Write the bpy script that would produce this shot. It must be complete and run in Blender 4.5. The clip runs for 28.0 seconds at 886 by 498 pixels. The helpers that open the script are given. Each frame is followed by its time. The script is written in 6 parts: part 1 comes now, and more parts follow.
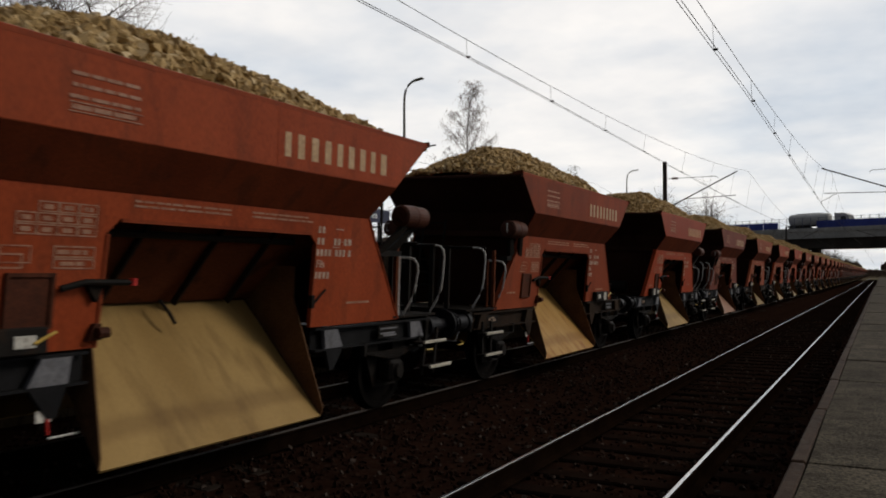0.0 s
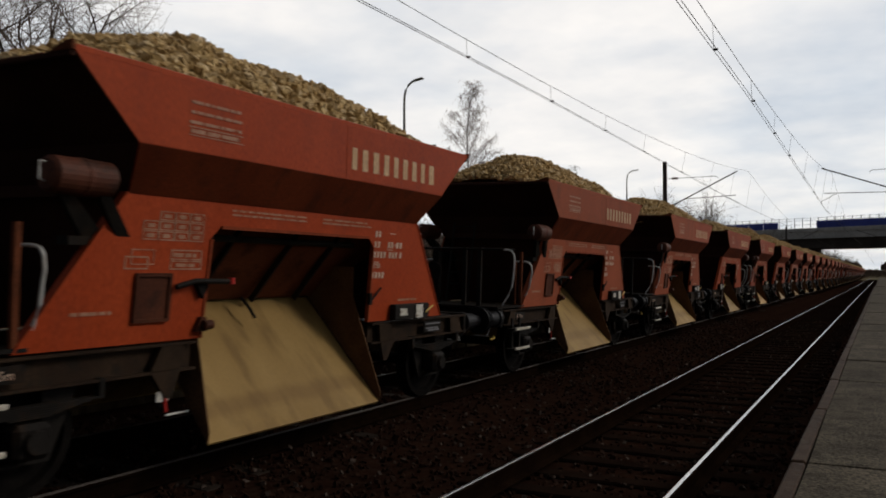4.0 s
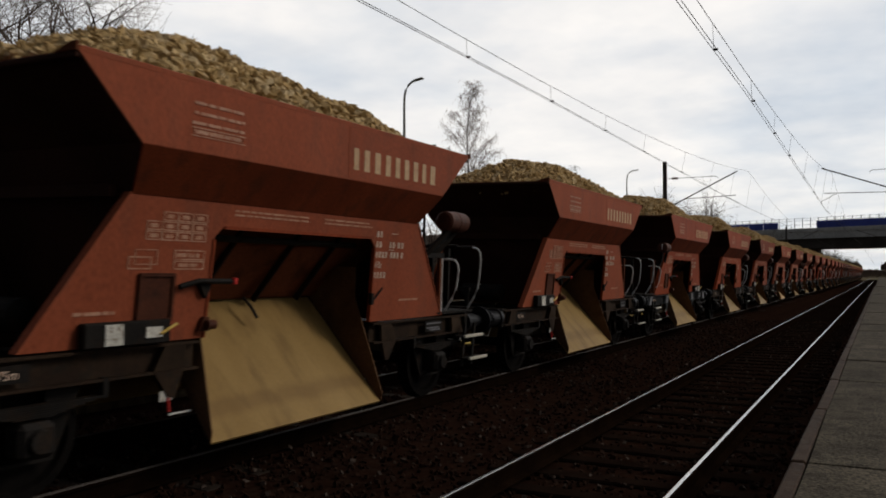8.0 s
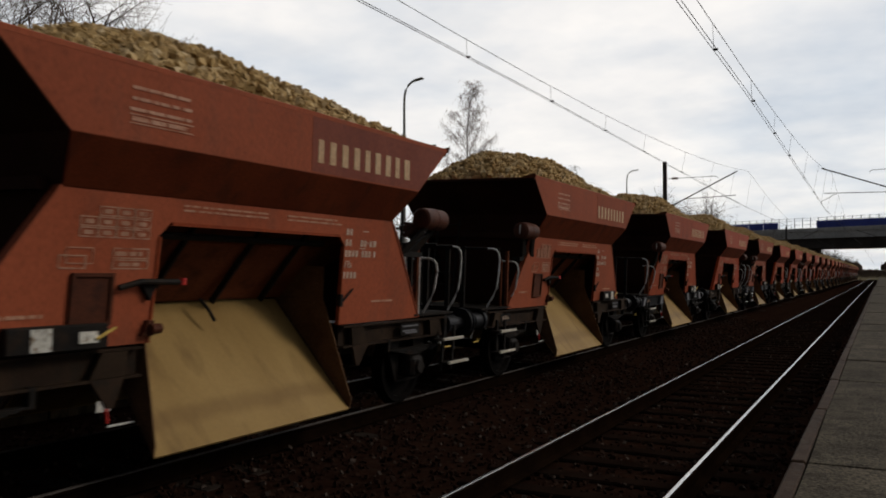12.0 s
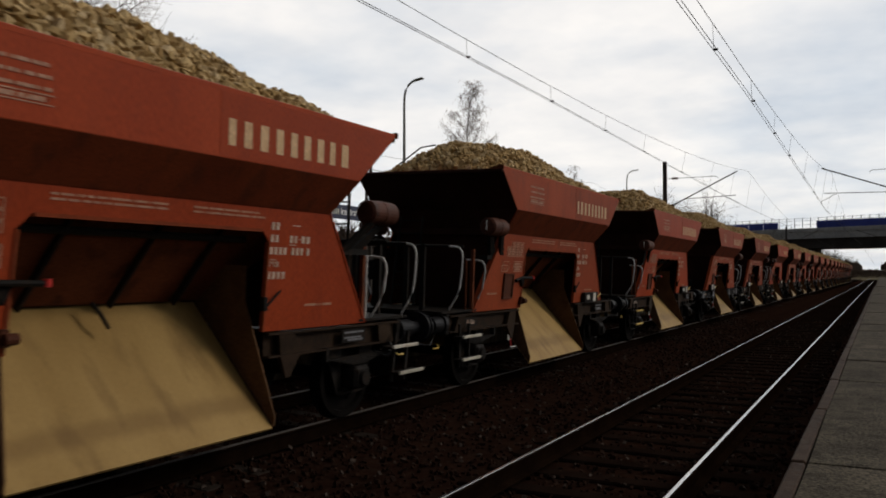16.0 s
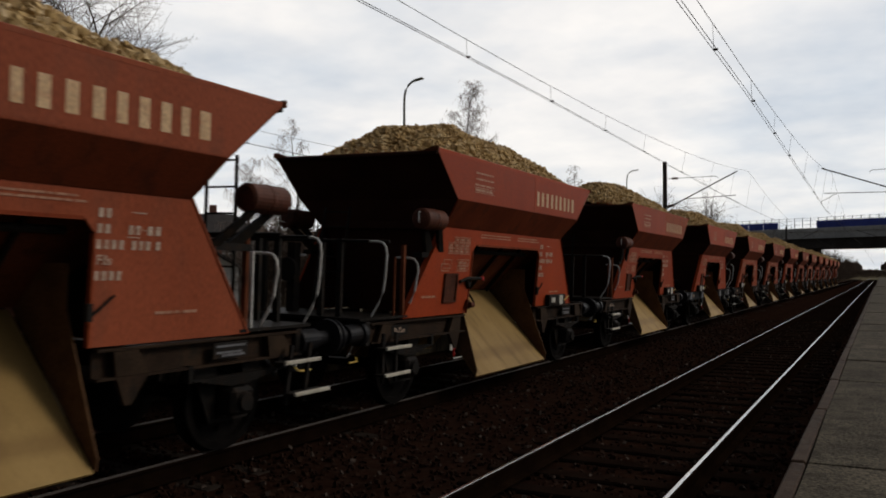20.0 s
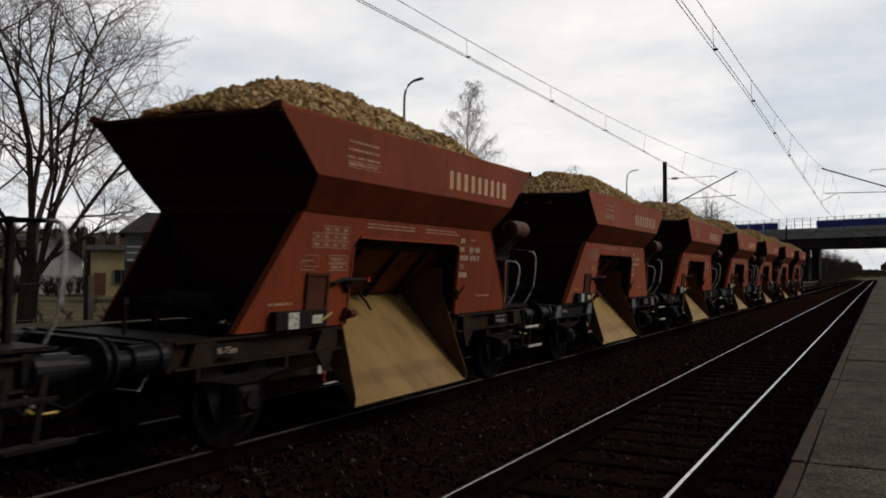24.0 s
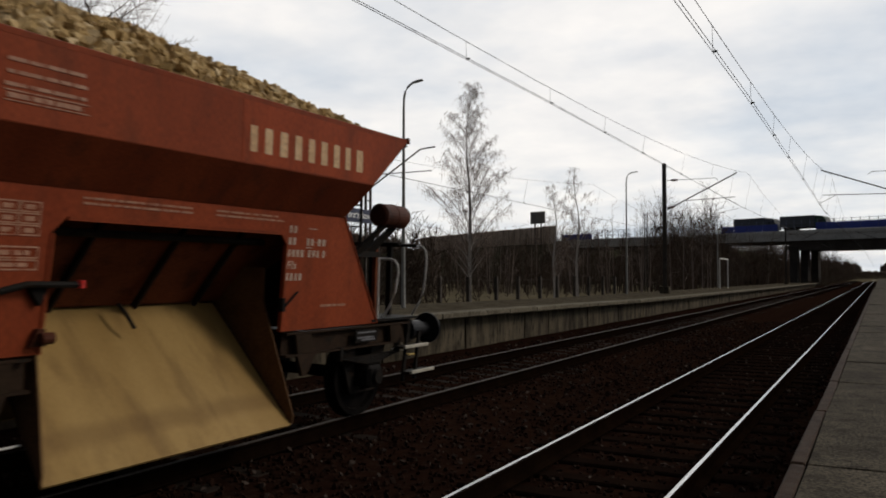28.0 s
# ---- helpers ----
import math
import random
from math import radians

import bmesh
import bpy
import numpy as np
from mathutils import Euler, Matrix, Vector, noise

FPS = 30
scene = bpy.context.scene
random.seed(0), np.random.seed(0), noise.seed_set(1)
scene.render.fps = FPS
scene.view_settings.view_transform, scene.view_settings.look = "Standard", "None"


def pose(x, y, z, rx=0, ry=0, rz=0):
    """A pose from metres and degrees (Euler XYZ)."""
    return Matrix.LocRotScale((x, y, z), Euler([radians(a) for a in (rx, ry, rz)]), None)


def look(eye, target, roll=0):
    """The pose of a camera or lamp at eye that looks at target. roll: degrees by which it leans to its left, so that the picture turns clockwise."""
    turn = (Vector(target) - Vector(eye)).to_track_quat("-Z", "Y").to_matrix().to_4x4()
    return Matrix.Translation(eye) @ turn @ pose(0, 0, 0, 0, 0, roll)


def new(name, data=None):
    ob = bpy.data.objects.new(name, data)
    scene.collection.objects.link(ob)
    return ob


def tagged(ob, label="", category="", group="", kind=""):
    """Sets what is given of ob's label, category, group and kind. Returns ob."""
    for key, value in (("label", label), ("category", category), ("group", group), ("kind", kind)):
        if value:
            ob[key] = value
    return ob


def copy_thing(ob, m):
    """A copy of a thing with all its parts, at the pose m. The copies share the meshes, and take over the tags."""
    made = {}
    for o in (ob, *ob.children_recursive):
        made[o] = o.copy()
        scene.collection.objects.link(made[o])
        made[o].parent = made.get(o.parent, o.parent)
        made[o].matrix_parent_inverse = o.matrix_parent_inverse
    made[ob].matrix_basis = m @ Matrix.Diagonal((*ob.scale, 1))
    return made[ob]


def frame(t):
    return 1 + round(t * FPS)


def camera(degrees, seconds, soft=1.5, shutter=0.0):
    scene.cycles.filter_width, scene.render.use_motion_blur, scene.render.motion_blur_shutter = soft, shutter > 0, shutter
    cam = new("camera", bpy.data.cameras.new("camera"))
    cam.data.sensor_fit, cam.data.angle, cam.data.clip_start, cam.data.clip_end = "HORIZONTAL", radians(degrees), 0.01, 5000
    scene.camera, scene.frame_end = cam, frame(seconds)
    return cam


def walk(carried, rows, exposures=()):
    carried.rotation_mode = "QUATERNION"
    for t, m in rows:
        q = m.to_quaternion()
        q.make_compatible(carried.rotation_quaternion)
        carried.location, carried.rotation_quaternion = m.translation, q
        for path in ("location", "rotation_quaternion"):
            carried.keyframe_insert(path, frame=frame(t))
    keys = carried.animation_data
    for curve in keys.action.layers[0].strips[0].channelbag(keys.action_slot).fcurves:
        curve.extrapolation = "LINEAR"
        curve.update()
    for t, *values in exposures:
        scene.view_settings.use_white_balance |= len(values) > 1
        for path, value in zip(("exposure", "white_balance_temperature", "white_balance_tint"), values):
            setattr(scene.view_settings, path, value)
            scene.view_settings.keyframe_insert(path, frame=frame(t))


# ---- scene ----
cam = camera(57.81, 28.0, soft=1.8, shutter=0.08)
EYE = (0.0, 0.0, 1.708)
REST = pose(*EYE, 90 + 1.775, 0, 28.58)
walk(cam, [(0, REST), (27.85, REST), (28.0, pose(*EYE, 90 + 1.896, 0, 28.54))], exposures=[(0, 0.0, 6780, 11.5), (28.0, 0.0, 6780, 11.5)])

# ---- world and sun ----
SUN_AZIMUTH, SUN_HEIGHT = 56.0, 33.0      # degrees to the right of the track's line ahead, and above the horizon
world = bpy.data.worlds.new("sky")
scene.world = world
world.use_nodes = True


def build_sky():
    nt = world.node_tree
    nt.nodes.clear()
    add, link = nt.nodes.new, nt.links.new
    out, bg = add("ShaderNodeOutputWorld"), add("ShaderNodeBackground")
    link(bg.outputs[0], out.inputs[0])
    sky = add("ShaderNodeTexSky")
    sky.sky_type, sky.sun_disc = "NISHITA", False
    sky.sun_elevation, sky.sun_rotation = radians(SUN_HEIGHT), radians(SUN_AZIMUTH)
    dim = add("ShaderNodeVectorMath")
    dim.operation = "SCALE"
    dim.inputs["Scale"].default_value = 0.09
    link(sky.outputs[0], dim.inputs[0])
    co, sep = add("ShaderNodeTexCoord"), add("ShaderNodeSeparateXYZ")
    link(co.outputs["Generated"], sep.inputs[0])
    # cloud sheet: the view direction projected on a plane overhead
    up = add("ShaderNodeMath")
    up.operation = "MAXIMUM"
    link(sep.outputs[2], up.inputs[0])
    up.inputs[1].default_value = 0.0
    lift = add("ShaderNodeMath")
    lift.operation = "ADD"
    link(up.outputs[0], lift.inputs[0])
    lift.inputs[1].default_value = 0.16
    flat = add("ShaderNodeVectorMath")
    flat.operation = "DIVIDE"
    link(co.outputs["Generated"], flat.inputs[0])
    join = add("ShaderNodeCombineXYZ")
    for i in range(3):
        link(lift.outputs[0], join.inputs[i])
    link(join.outputs[0], flat.inputs[1])
    n1, n2 = add("ShaderNodeTexNoise"), add("ShaderNodeTexNoise")
    for n, s, d in ((n1, 0.95, 5.0), (n2, 2.6, 5.0)):
        n.inputs["Scale"].default_value, n.inputs["Detail"].default_value, n.inputs["Roughness"].default_value = s, d, 0.55
        link(flat.outputs[0], n.inputs["Vector"])
    r1 = add("ShaderNodeValToRGB")
    r1.color_ramp.elements[0].position, r1.color_ramp.elements[0].color = 0.36, (0.615, 0.685, 0.77, 1)
    r1.color_ramp.elements[1].position, r1.color_ramp.elements[1].color = 0.58, (0.90, 0.905, 0.91, 1)
    link(n1.outputs[0], r1.inputs[0])
    r2 = add("ShaderNodeValToRGB")
    r2.color_ramp.elements[0].position, r2.color_ramp.elements[0].color = 0.35, (0.89, 0.905, 0.92, 1)
    r2.color_ramp.elements[1].position, r2.color_ramp.elements[1].color = 0.65, (1.05, 1.04, 1.02, 1)
    link(n2.outputs[0], r2.inputs[0])
    mul = add("ShaderNodeMix")
    mul.data_type, mul.blend_type = "RGBA", "MULTIPLY"
    mul.inputs[0].default_value = 1.0
    link(r1.outputs[0], mul.inputs[6]), link(r2.outputs[0], mul.inputs[7])
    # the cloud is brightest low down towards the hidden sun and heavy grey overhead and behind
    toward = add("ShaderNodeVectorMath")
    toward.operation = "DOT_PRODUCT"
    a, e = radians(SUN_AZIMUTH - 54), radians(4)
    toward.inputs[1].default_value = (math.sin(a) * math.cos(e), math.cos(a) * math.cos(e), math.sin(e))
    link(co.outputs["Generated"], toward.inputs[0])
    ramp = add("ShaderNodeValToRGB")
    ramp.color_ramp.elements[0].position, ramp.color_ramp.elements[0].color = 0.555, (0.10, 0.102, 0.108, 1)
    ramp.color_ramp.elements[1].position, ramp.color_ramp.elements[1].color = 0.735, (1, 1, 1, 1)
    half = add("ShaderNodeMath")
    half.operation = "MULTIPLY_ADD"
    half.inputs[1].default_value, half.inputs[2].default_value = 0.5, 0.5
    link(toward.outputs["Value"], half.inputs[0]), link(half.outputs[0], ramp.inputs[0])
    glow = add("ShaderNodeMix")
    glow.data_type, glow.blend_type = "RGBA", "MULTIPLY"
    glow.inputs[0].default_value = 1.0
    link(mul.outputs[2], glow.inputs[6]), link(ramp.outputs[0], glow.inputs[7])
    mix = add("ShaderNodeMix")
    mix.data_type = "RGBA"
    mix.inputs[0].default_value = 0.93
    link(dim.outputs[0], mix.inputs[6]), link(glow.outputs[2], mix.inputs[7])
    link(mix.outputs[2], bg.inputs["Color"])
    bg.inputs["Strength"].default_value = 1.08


build_sky()
sun = new("sun", bpy.data.lights.new("sun", "SUN"))
sun.data.energy, sun.data.angle, sun.data.color = 0.92, radians(14), (1.0, 0.93, 0.84)
_a, _e = radians(SUN_AZIMUTH), radians(SUN_HEIGHT)
sun.matrix_world = look((60 * math.sin(_a), 60 * math.cos(_a), 60 * math.tan(_e)), (0, 0, 0))


# ---- materials ----
def surface(name, low, high, scale=3.0, rough=0.7, metal=0.0, bump=0.15, fine=40.0, stain=None, stain_amount=0.4, stretch=(1, 1, 1), vary=0.12, spec=0.4, grain=0.22):
    """Two-scale surface: broad patches between two colours, fine grain in bump and roughness, stains with shapes of their own."""
    m = bpy.data.materials.new(name)
    m.use_nodes = True
    nt = m.node_tree
    add, link = nt.nodes.new, nt.links.new
    b = nt.nodes["Principled BSDF"]
    co, info = add("ShaderNodeTexCoord"), add("ShaderNodeObjectInfo")
    mp = add("ShaderNodeMapping")
    mp.inputs["Scale"].default_value = stretch
    off = add("ShaderNodeVectorMath")
    off.operation = "MULTIPLY_ADD"
    off.inputs[1].default_value = (37, 53, 71)
    link(info.outputs["Random"], off.inputs[0])
    link(co.outputs["Object"], off.inputs[2])
    link(off.outputs[0], mp.inputs["Vector"])
    big, small = add("ShaderNodeTexNoise"), add("ShaderNodeTexNoise")
    big.inputs["Scale"].default_value, big.inputs["Detail"].default_value = scale, 5
    small.inputs["Scale"].default_value, small.inputs["Detail"].default_value = fine, 4
    link(mp.outputs[0], big.inputs["Vector"]), link(mp.outputs[0], small.inputs["Vector"])
    r = add("ShaderNodeValToRGB")
    r.color_ramp.elements[0].position, r.color_ramp.elements[0].color = 0.32, (*low, 1)
    r.color_ramp.elements[1].position, r.color_ramp.elements[1].color = 0.68, (*high, 1)
    link(big.outputs[0], r.inputs[0])
    col = r.outputs[0]
    if stain:
        st = add("ShaderNodeTexNoise")
        st.inputs["Scale"].default_value, st.inputs["Detail"].default_value = scale * 2.7, 7
        link(mp.outputs[0], st.inputs["Vector"])
        sr = add("ShaderNodeValToRGB")
        sr.color_ramp.elements[0].position, sr.color_ramp.elements[0].color = 0.52, (0, 0, 0, 1)
        sr.color_ramp.elements[1].position, sr.color_ramp.elements[1].color = 0.68, (stain_amount,) * 3 + (1,)
        link(st.outputs[0], sr.inputs[0])
        mx = add("ShaderNodeMix")
        mx.data_type = "RGBA"
        link(sr.outputs[0], mx.inputs[0]), link(col, mx.inputs[6])
        mx.inputs[7].default_value = (*stain, 1)
        col = mx.outputs[2]
    if grain:
        # fine light and dark flecks
        gr = add("ShaderNodeMapRange")
        gr.inputs["From Min"].default_value, gr.inputs["From Max"].default_value = 0.3, 0.7
        gr.inputs["To Min"].default_value, gr.inputs["To Max"].default_value = 1 - grain, 1 + grain
        link(small.outputs[0], gr.inputs["Value"])
        gm = add("ShaderNodeVectorMath")
        gm.operation = "SCALE"
        link(col, gm.inputs[0]), link(gr.outputs[0], gm.inputs["Scale"])
        col = gm.outputs[0]
    hv = add("ShaderNodeHueSaturation")
    vr = add("ShaderNodeMapRange")
    vr.inputs["To Min"].default_value, vr.inputs["To Max"].default_value = 1 - vary, 1 + vary
    link(info.outputs["Random"], vr.inputs["Value"]), link(vr.outputs[0], hv.inputs["Value"]), link(col, hv.inputs["Color"])
    link(hv.outputs[0], b.inputs["Base Color"])
    rr = add("ShaderNodeMapRange")
    rr.inputs["To Min"].default_value, rr.inputs["To Max"].default_value = max(0.04, rough - 0.12), min(1, rough + 0.12)
    link(small.outputs[0], rr.inputs["Value"]), link(rr.outputs[0], b.inputs["Roughness"])
    b.inputs["Metallic"].default_value = metal
    b.inputs["Specular IOR Level"].default_value = spec
    if bump:
        bp = add("ShaderNodeBump")
        bp.inputs["Strength"].default_value, bp.inputs["Distance"].default_value = bump, 0.01
        link(small.outputs[0], bp.inputs["Height"]), link(bp.outputs[0], b.inputs["Normal"])
    return m


def island(name, colours, rough=0.85, fine=60.0, bump=0.3, spec=0.02):
    """Many loose pieces in one mesh: each piece takes its own colour."""
    m = bpy.data.materials.new(name)
    m.use_nodes = True
    nt = m.node_tree
    add, link = nt.nodes.new, nt.links.new
    b = nt.nodes["Principled BSDF"]
    g, r = add("ShaderNodeNewGeometry"), add("ShaderNodeValToRGB")
    r.color_ramp.elements[0].color, r.color_ramp.elements[1].color = (*colours[0], 1), (*colours[-1], 1)
    for i, c in enumerate(colours[1:-1]):
        r.color_ramp.elements.new((i + 1) / (len(colours) - 1)).color = (*c, 1)
    link(g.outputs["Random Per Island"], r.inputs[0])
    co, n = add("ShaderNodeTexCoord"), add("ShaderNodeTexNoise")
    n.inputs["Scale"].default_value, n.inputs["Detail"].default_value = fine, 4
    link(co.outputs["Object"], n.inputs["Vector"])
    mx = add("ShaderNodeMix")
    mx.data_type, mx.blend_type = "RGBA", "MULTIPLY"
    mx.inputs[0].default_value = 0.3
    link(r.outputs[0], mx.inputs[6]), link(n.outputs[0], mx.inputs[7])
    link(mx.outputs[2], b.inputs["Base Color"])
    b.inputs["Roughness"].default_value, b.inputs["Specular IOR Level"].default_value = rough, spec
    bp = add("ShaderNodeBump")
    bp.inputs["Strength"].default_value, bp.inputs["Distance"].default_value = bump, 0.01
    link(n.outputs[0], bp.inputs["Height"]), link(bp.outputs[0], b.inputs["Normal"])
    return m


def with_band(m, z, half, dark, amount):
    """Adds a ragged band of dirt round one height, where the flap rubs."""
    nt = m.node_tree
    add, link = nt.nodes.new, nt.links.new
    b = nt.nodes["Principled BSDF"]
    old = b.inputs["Base Color"].links[0].from_socket
    co, sep, n = add("ShaderNodeTexCoord"), add("ShaderNodeSeparateXYZ"), add("ShaderNodeTexNoise")
    n.inputs["Scale"].default_value, n.inputs["Detail"].default_value = 2.2, 6
    link(co.outputs["Object"], n.inputs["Vector"]), link(co.outputs["Object"], sep.inputs[0])
    shift = add("ShaderNodeMath")
    shift.operation = "MULTIPLY_ADD"
    shift.inputs[1].default_value = 0.14
    link(n.outputs[0], shift.inputs[0]), link(sep.outputs[2], shift.inputs[2])
    off = add("ShaderNodeMath")
    off.operation = "SUBTRACT"
    off.inputs[1].default_value = z + 0.07
    link(shift.outputs[0], off.inputs[0])
    mag = add("ShaderNodeMath")
    mag.operation = "ABSOLUTE"
    link(off.outputs[0], mag.inputs[0])
    rng = add("ShaderNodeMapRange")
    rng.interpolation_type = "SMOOTHSTEP"
    rng.inputs["From Min"].default_value, rng.inputs["From Max"].default_value = half * 0.2, half
    rng.inputs["To Min"].default_value, rng.inputs["To Max"].default_value = amount, 0.0
    link(mag.outputs[0], rng.inputs["Value"])
    mx = add("ShaderNodeMix")
    mx.data_type = "RGBA"
    mx.inputs[7].default_value = (*dark, 1)
    link(rng.outputs[0], mx.inputs[0]), link(old, mx.inputs[6]), link(mx.outputs[2], b.inputs["Base Color"])
    return m


RUST = (0.10, 0.030, 0.014)
REDS = [
    surface("oxide_red_paint", (0.262, 0.044, 0.0125), (0.320, 0.058, 0.0175), 1.1, 0.55, bump=0.08, stain=RUST, stain_amount=0.35, stretch=(1.5, 1.5, 0.5), spec=0.10),
    surface("bright_red_paint", (0.295, 0.041, 0.0105), (0.350, 0.053, 0.0145), 0.9, 0.5, bump=0.06, stain=(0.2, 0.035, 0.015), stain_amount=0.3, stretch=(1.5, 1.5, 0.5), spec=0.10),
    surface("faded_red_paint", (0.262, 0.062, 0.027), (0.318, 0.079, 0.036), 0.8, 0.65, bump=0.08, stain=(0.17, 0.06, 0.035), stain_amount=0.4, stretch=(1.5, 1.5, 0.5), spec=0.10),
    surface("brownish_red_paint", (0.205, 0.038, 0.013), (0.262, 0.052, 0.018), 1.0, 0.6, bump=0.08, stain=RUST, stain_amount=0.4, stretch=(1.5, 1.5, 0.5), spec=0.10),
]
REPAINT = surface("repainted_red", (0.278, 0.049, 0.013), (0.335, 0.064, 0.0185), 1.0, 0.6, bump=0.05, spec=0.18)
PURPLE = surface("purple_brown_paint", (0.155, 0.040, 0.024), (0.195, 0.055, 0.034), 0.9, 0.6, bump=0.08, stain=(0.1, 0.03, 0.025), stain_amount=0.3, stretch=(1.5, 1.5, 0.5), spec=0.10)
CREAM = surface("cream_chute_paint", (0.275, 0.168, 0.056), (0.375, 0.242, 0.088), 0.8, 0.6, bump=0.1, stain=(0.16, 0.092, 0.034), stain_amount=0.55, stretch=(0.6, 1.8, 0.6), spec=0.12, grain=0.08)
OCHRE = surface("rusty_chute_paint", (0.38, 0.20, 0.05), (0.46, 0.28, 0.095), 1.6, 0.6, bump=0.1, stain=(0.27, 0.10, 0.025), stain_amount=0.7, stretch=(0.45, 1.3, 0.45), spec=0.12, grain=0.08)
PINK = surface("pinkish_chute_paint", (0.27, 0.135, 0.080), (0.33, 0.180, 0.110), 1.6, 0.6, bump=0.1, stain=(0.28, 0.12, 0.08), stain_amount=0.5, stretch=(0.45, 1.3, 0.45), spec=0.12)
with_band(CREAM, 0.47, 0.11, (0.16, 0.088, 0.032), 0.45), with_band(OCHRE, 0.46, 0.11, (0.2, 0.085, 0.025), 0.45)
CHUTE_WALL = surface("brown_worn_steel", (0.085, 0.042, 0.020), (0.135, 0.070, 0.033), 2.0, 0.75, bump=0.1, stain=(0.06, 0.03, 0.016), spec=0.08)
UNDER = surface("grimy_black_steel", (0.010, 0.0088, 0.0078), (0.019, 0.0165, 0.0145), 2.5, 0.6, bump=0.15, stain=(0.030, 0.018, 0.011), stain_amount=0.6, spec=0.05)
# wagon ends and inner plate faces: shade put into the colour, with some grime
END_SHADE = surface("sooty_end_steel", (0.026, 0.0105, 0.007), (0.048, 0.018, 0.012), 1.2, 0.8, bump=0.1, spec=0.06)
GALV = surface("pale_painted_tube", (0.50, 0.49, 0.46), (0.62, 0.61, 0.58), 5.0, 0.5, bump=0.05, stain=(0.25, 0.18, 0.12), stain_amount=0.4)
STEP = surface("worn_white_step", (0.40, 0.37, 0.30), (0.54, 0.50, 0.42), 5.0, 0.55, bump=0.08, stain=(0.3, 0.22, 0.14), stain_amount=0.4)
YELLOW = surface("worn_yellow_step", (0.55, 0.36, 0.06), (0.66, 0.46, 0.10), 5.0, 0.55, bump=0.08, stain=(0.3, 0.2, 0.06))
PATCH = surface("dusty_frame_steel", (0.020, 0.012, 0.008), (0.038, 0.023, 0.014), 3.0, 0.75, bump=0.1, stain=(0.016, 0.013, 0.010), stain_amount=0.8, spec=0.06)
GREYED = surface("grey_frame_paint", (0.009, 0.009, 0.0095), (0.016, 0.016, 0.017), 3.0, 0.7, bump=0.1, stain=(0.01, 0.008, 0.007), spec=0.08)
BRACKET = surface("dusty_bracket_steel", (0.021, 0.013, 0.008), (0.040, 0.025, 0.015), 3.0, 0.75, bump=0.1, spec=0.06)
PALE = surface("pale_grey_bracket", (0.13, 0.13, 0.14), (0.19, 0.19, 0.20), 4.0, 0.65, bump=0.05, stain=(0.07, 0.065, 0.06), spec=0.1)
FLAP = surface("dark_brown_flap", (0.060, 0.019, 0.010), (0.095, 0.030, 0.015), 3.0, 0.7, bump=0.1, stain=(0.03, 0.014, 0.009), stain_amount=0.6, spec=0.1)
CYLINDER = surface("grimy_brown_cylinder", (0.060, 0.020, 0.012), (0.105, 0.034, 0.019), 3.0, 0.6, bump=0.1, stain=(0.02, 0.012, 0.009), stain_amount=0.7, spec=0.15)
# darker red for the overhang: shade put into the colour, plus grimy stains
SHOULDER_SHADE = surface("grimy_red_shoulder", (0.115, 0.024, 0.009), (0.165, 0.036, 0.013), 1.2, 0.7, bump=0.08, stain=(0.05, 0.018, 0.010), stain_amount=0.5, stretch=(1.5, 1.5, 0.5), spec=0.06)
SLOPE = surface("grimy_hopper_slope", (0.095, 0.029, 0.013), (0.150, 0.046, 0.021), 1.4, 0.75, bump=0.1, stain=(0.03, 0.014, 0.009), stain_amount=0.6, spec=0.05)
PRINT = surface("faded_white_lettering", (0.47, 0.33, 0.24), (0.58, 0.44, 0.34), 8.0, 0.6, bump=0.0, stain=(0.36, 0.13, 0.07), stain_amount=0.6)
FAINT = surface("dusty_faded_lettering", (0.36, 0.165, 0.095), (0.46, 0.25, 0.16), 5.0, 0.65, bump=0.0, stain=(0.28, 0.07, 0.025), stain_amount=0.9)
NAME = surface("cream_lettering", (0.50, 0.31, 0.15), (0.60, 0.40, 0.215), 6.0, 0.55, bump=0.0, stain=(0.45, 0.22, 0.10), stain_amount=0.5)
WHITE = surface("white_label", (0.50, 0.48, 0.42), (0.64, 0.62, 0.55), 9.0, 0.6, bump=0.0, stain=(0.16, 0.10, 0.05), stain_amount=0.95)
BLACK = surface("black_rubber", (0.012, 0.012, 0.012), (0.02, 0.02, 0.02), 5.0, 0.7, bump=0.1)
SIGNAL_RED = surface("red_lever_paint", (0.5, 0.02, 0.015), (0.6, 0.03, 0.02), 5.0, 0.45, bump=0.03)
BUFFER = surface("oiled_black_buffer", (0.009, 0.009, 0.010), (0.016, 0.016, 0.018), 4.0, 0.38, bump=0.12, stain=(0.02, 0.014, 0.01), spec=0.09)
WHEEL = surface("oily_wheel_steel", (0.0042, 0.0036, 0.0033), (0.008, 0.0068, 0.006), 6.0, 0.7, 0.0, bump=0.1, spec=0.02)
STONE = island("limestone_chips", [(0.42, 0.28, 0.12), (0.56, 0.385, 0.18), (0.66, 0.48, 0.25), (0.34, 0.215, 0.09), (0.72, 0.56, 0.34)])
LOAD = surface("limestone_bed", (0.26, 0.165, 0.065), (0.40, 0.27, 0.11), 9.0, 0.9, bump=0.6, fine=30)


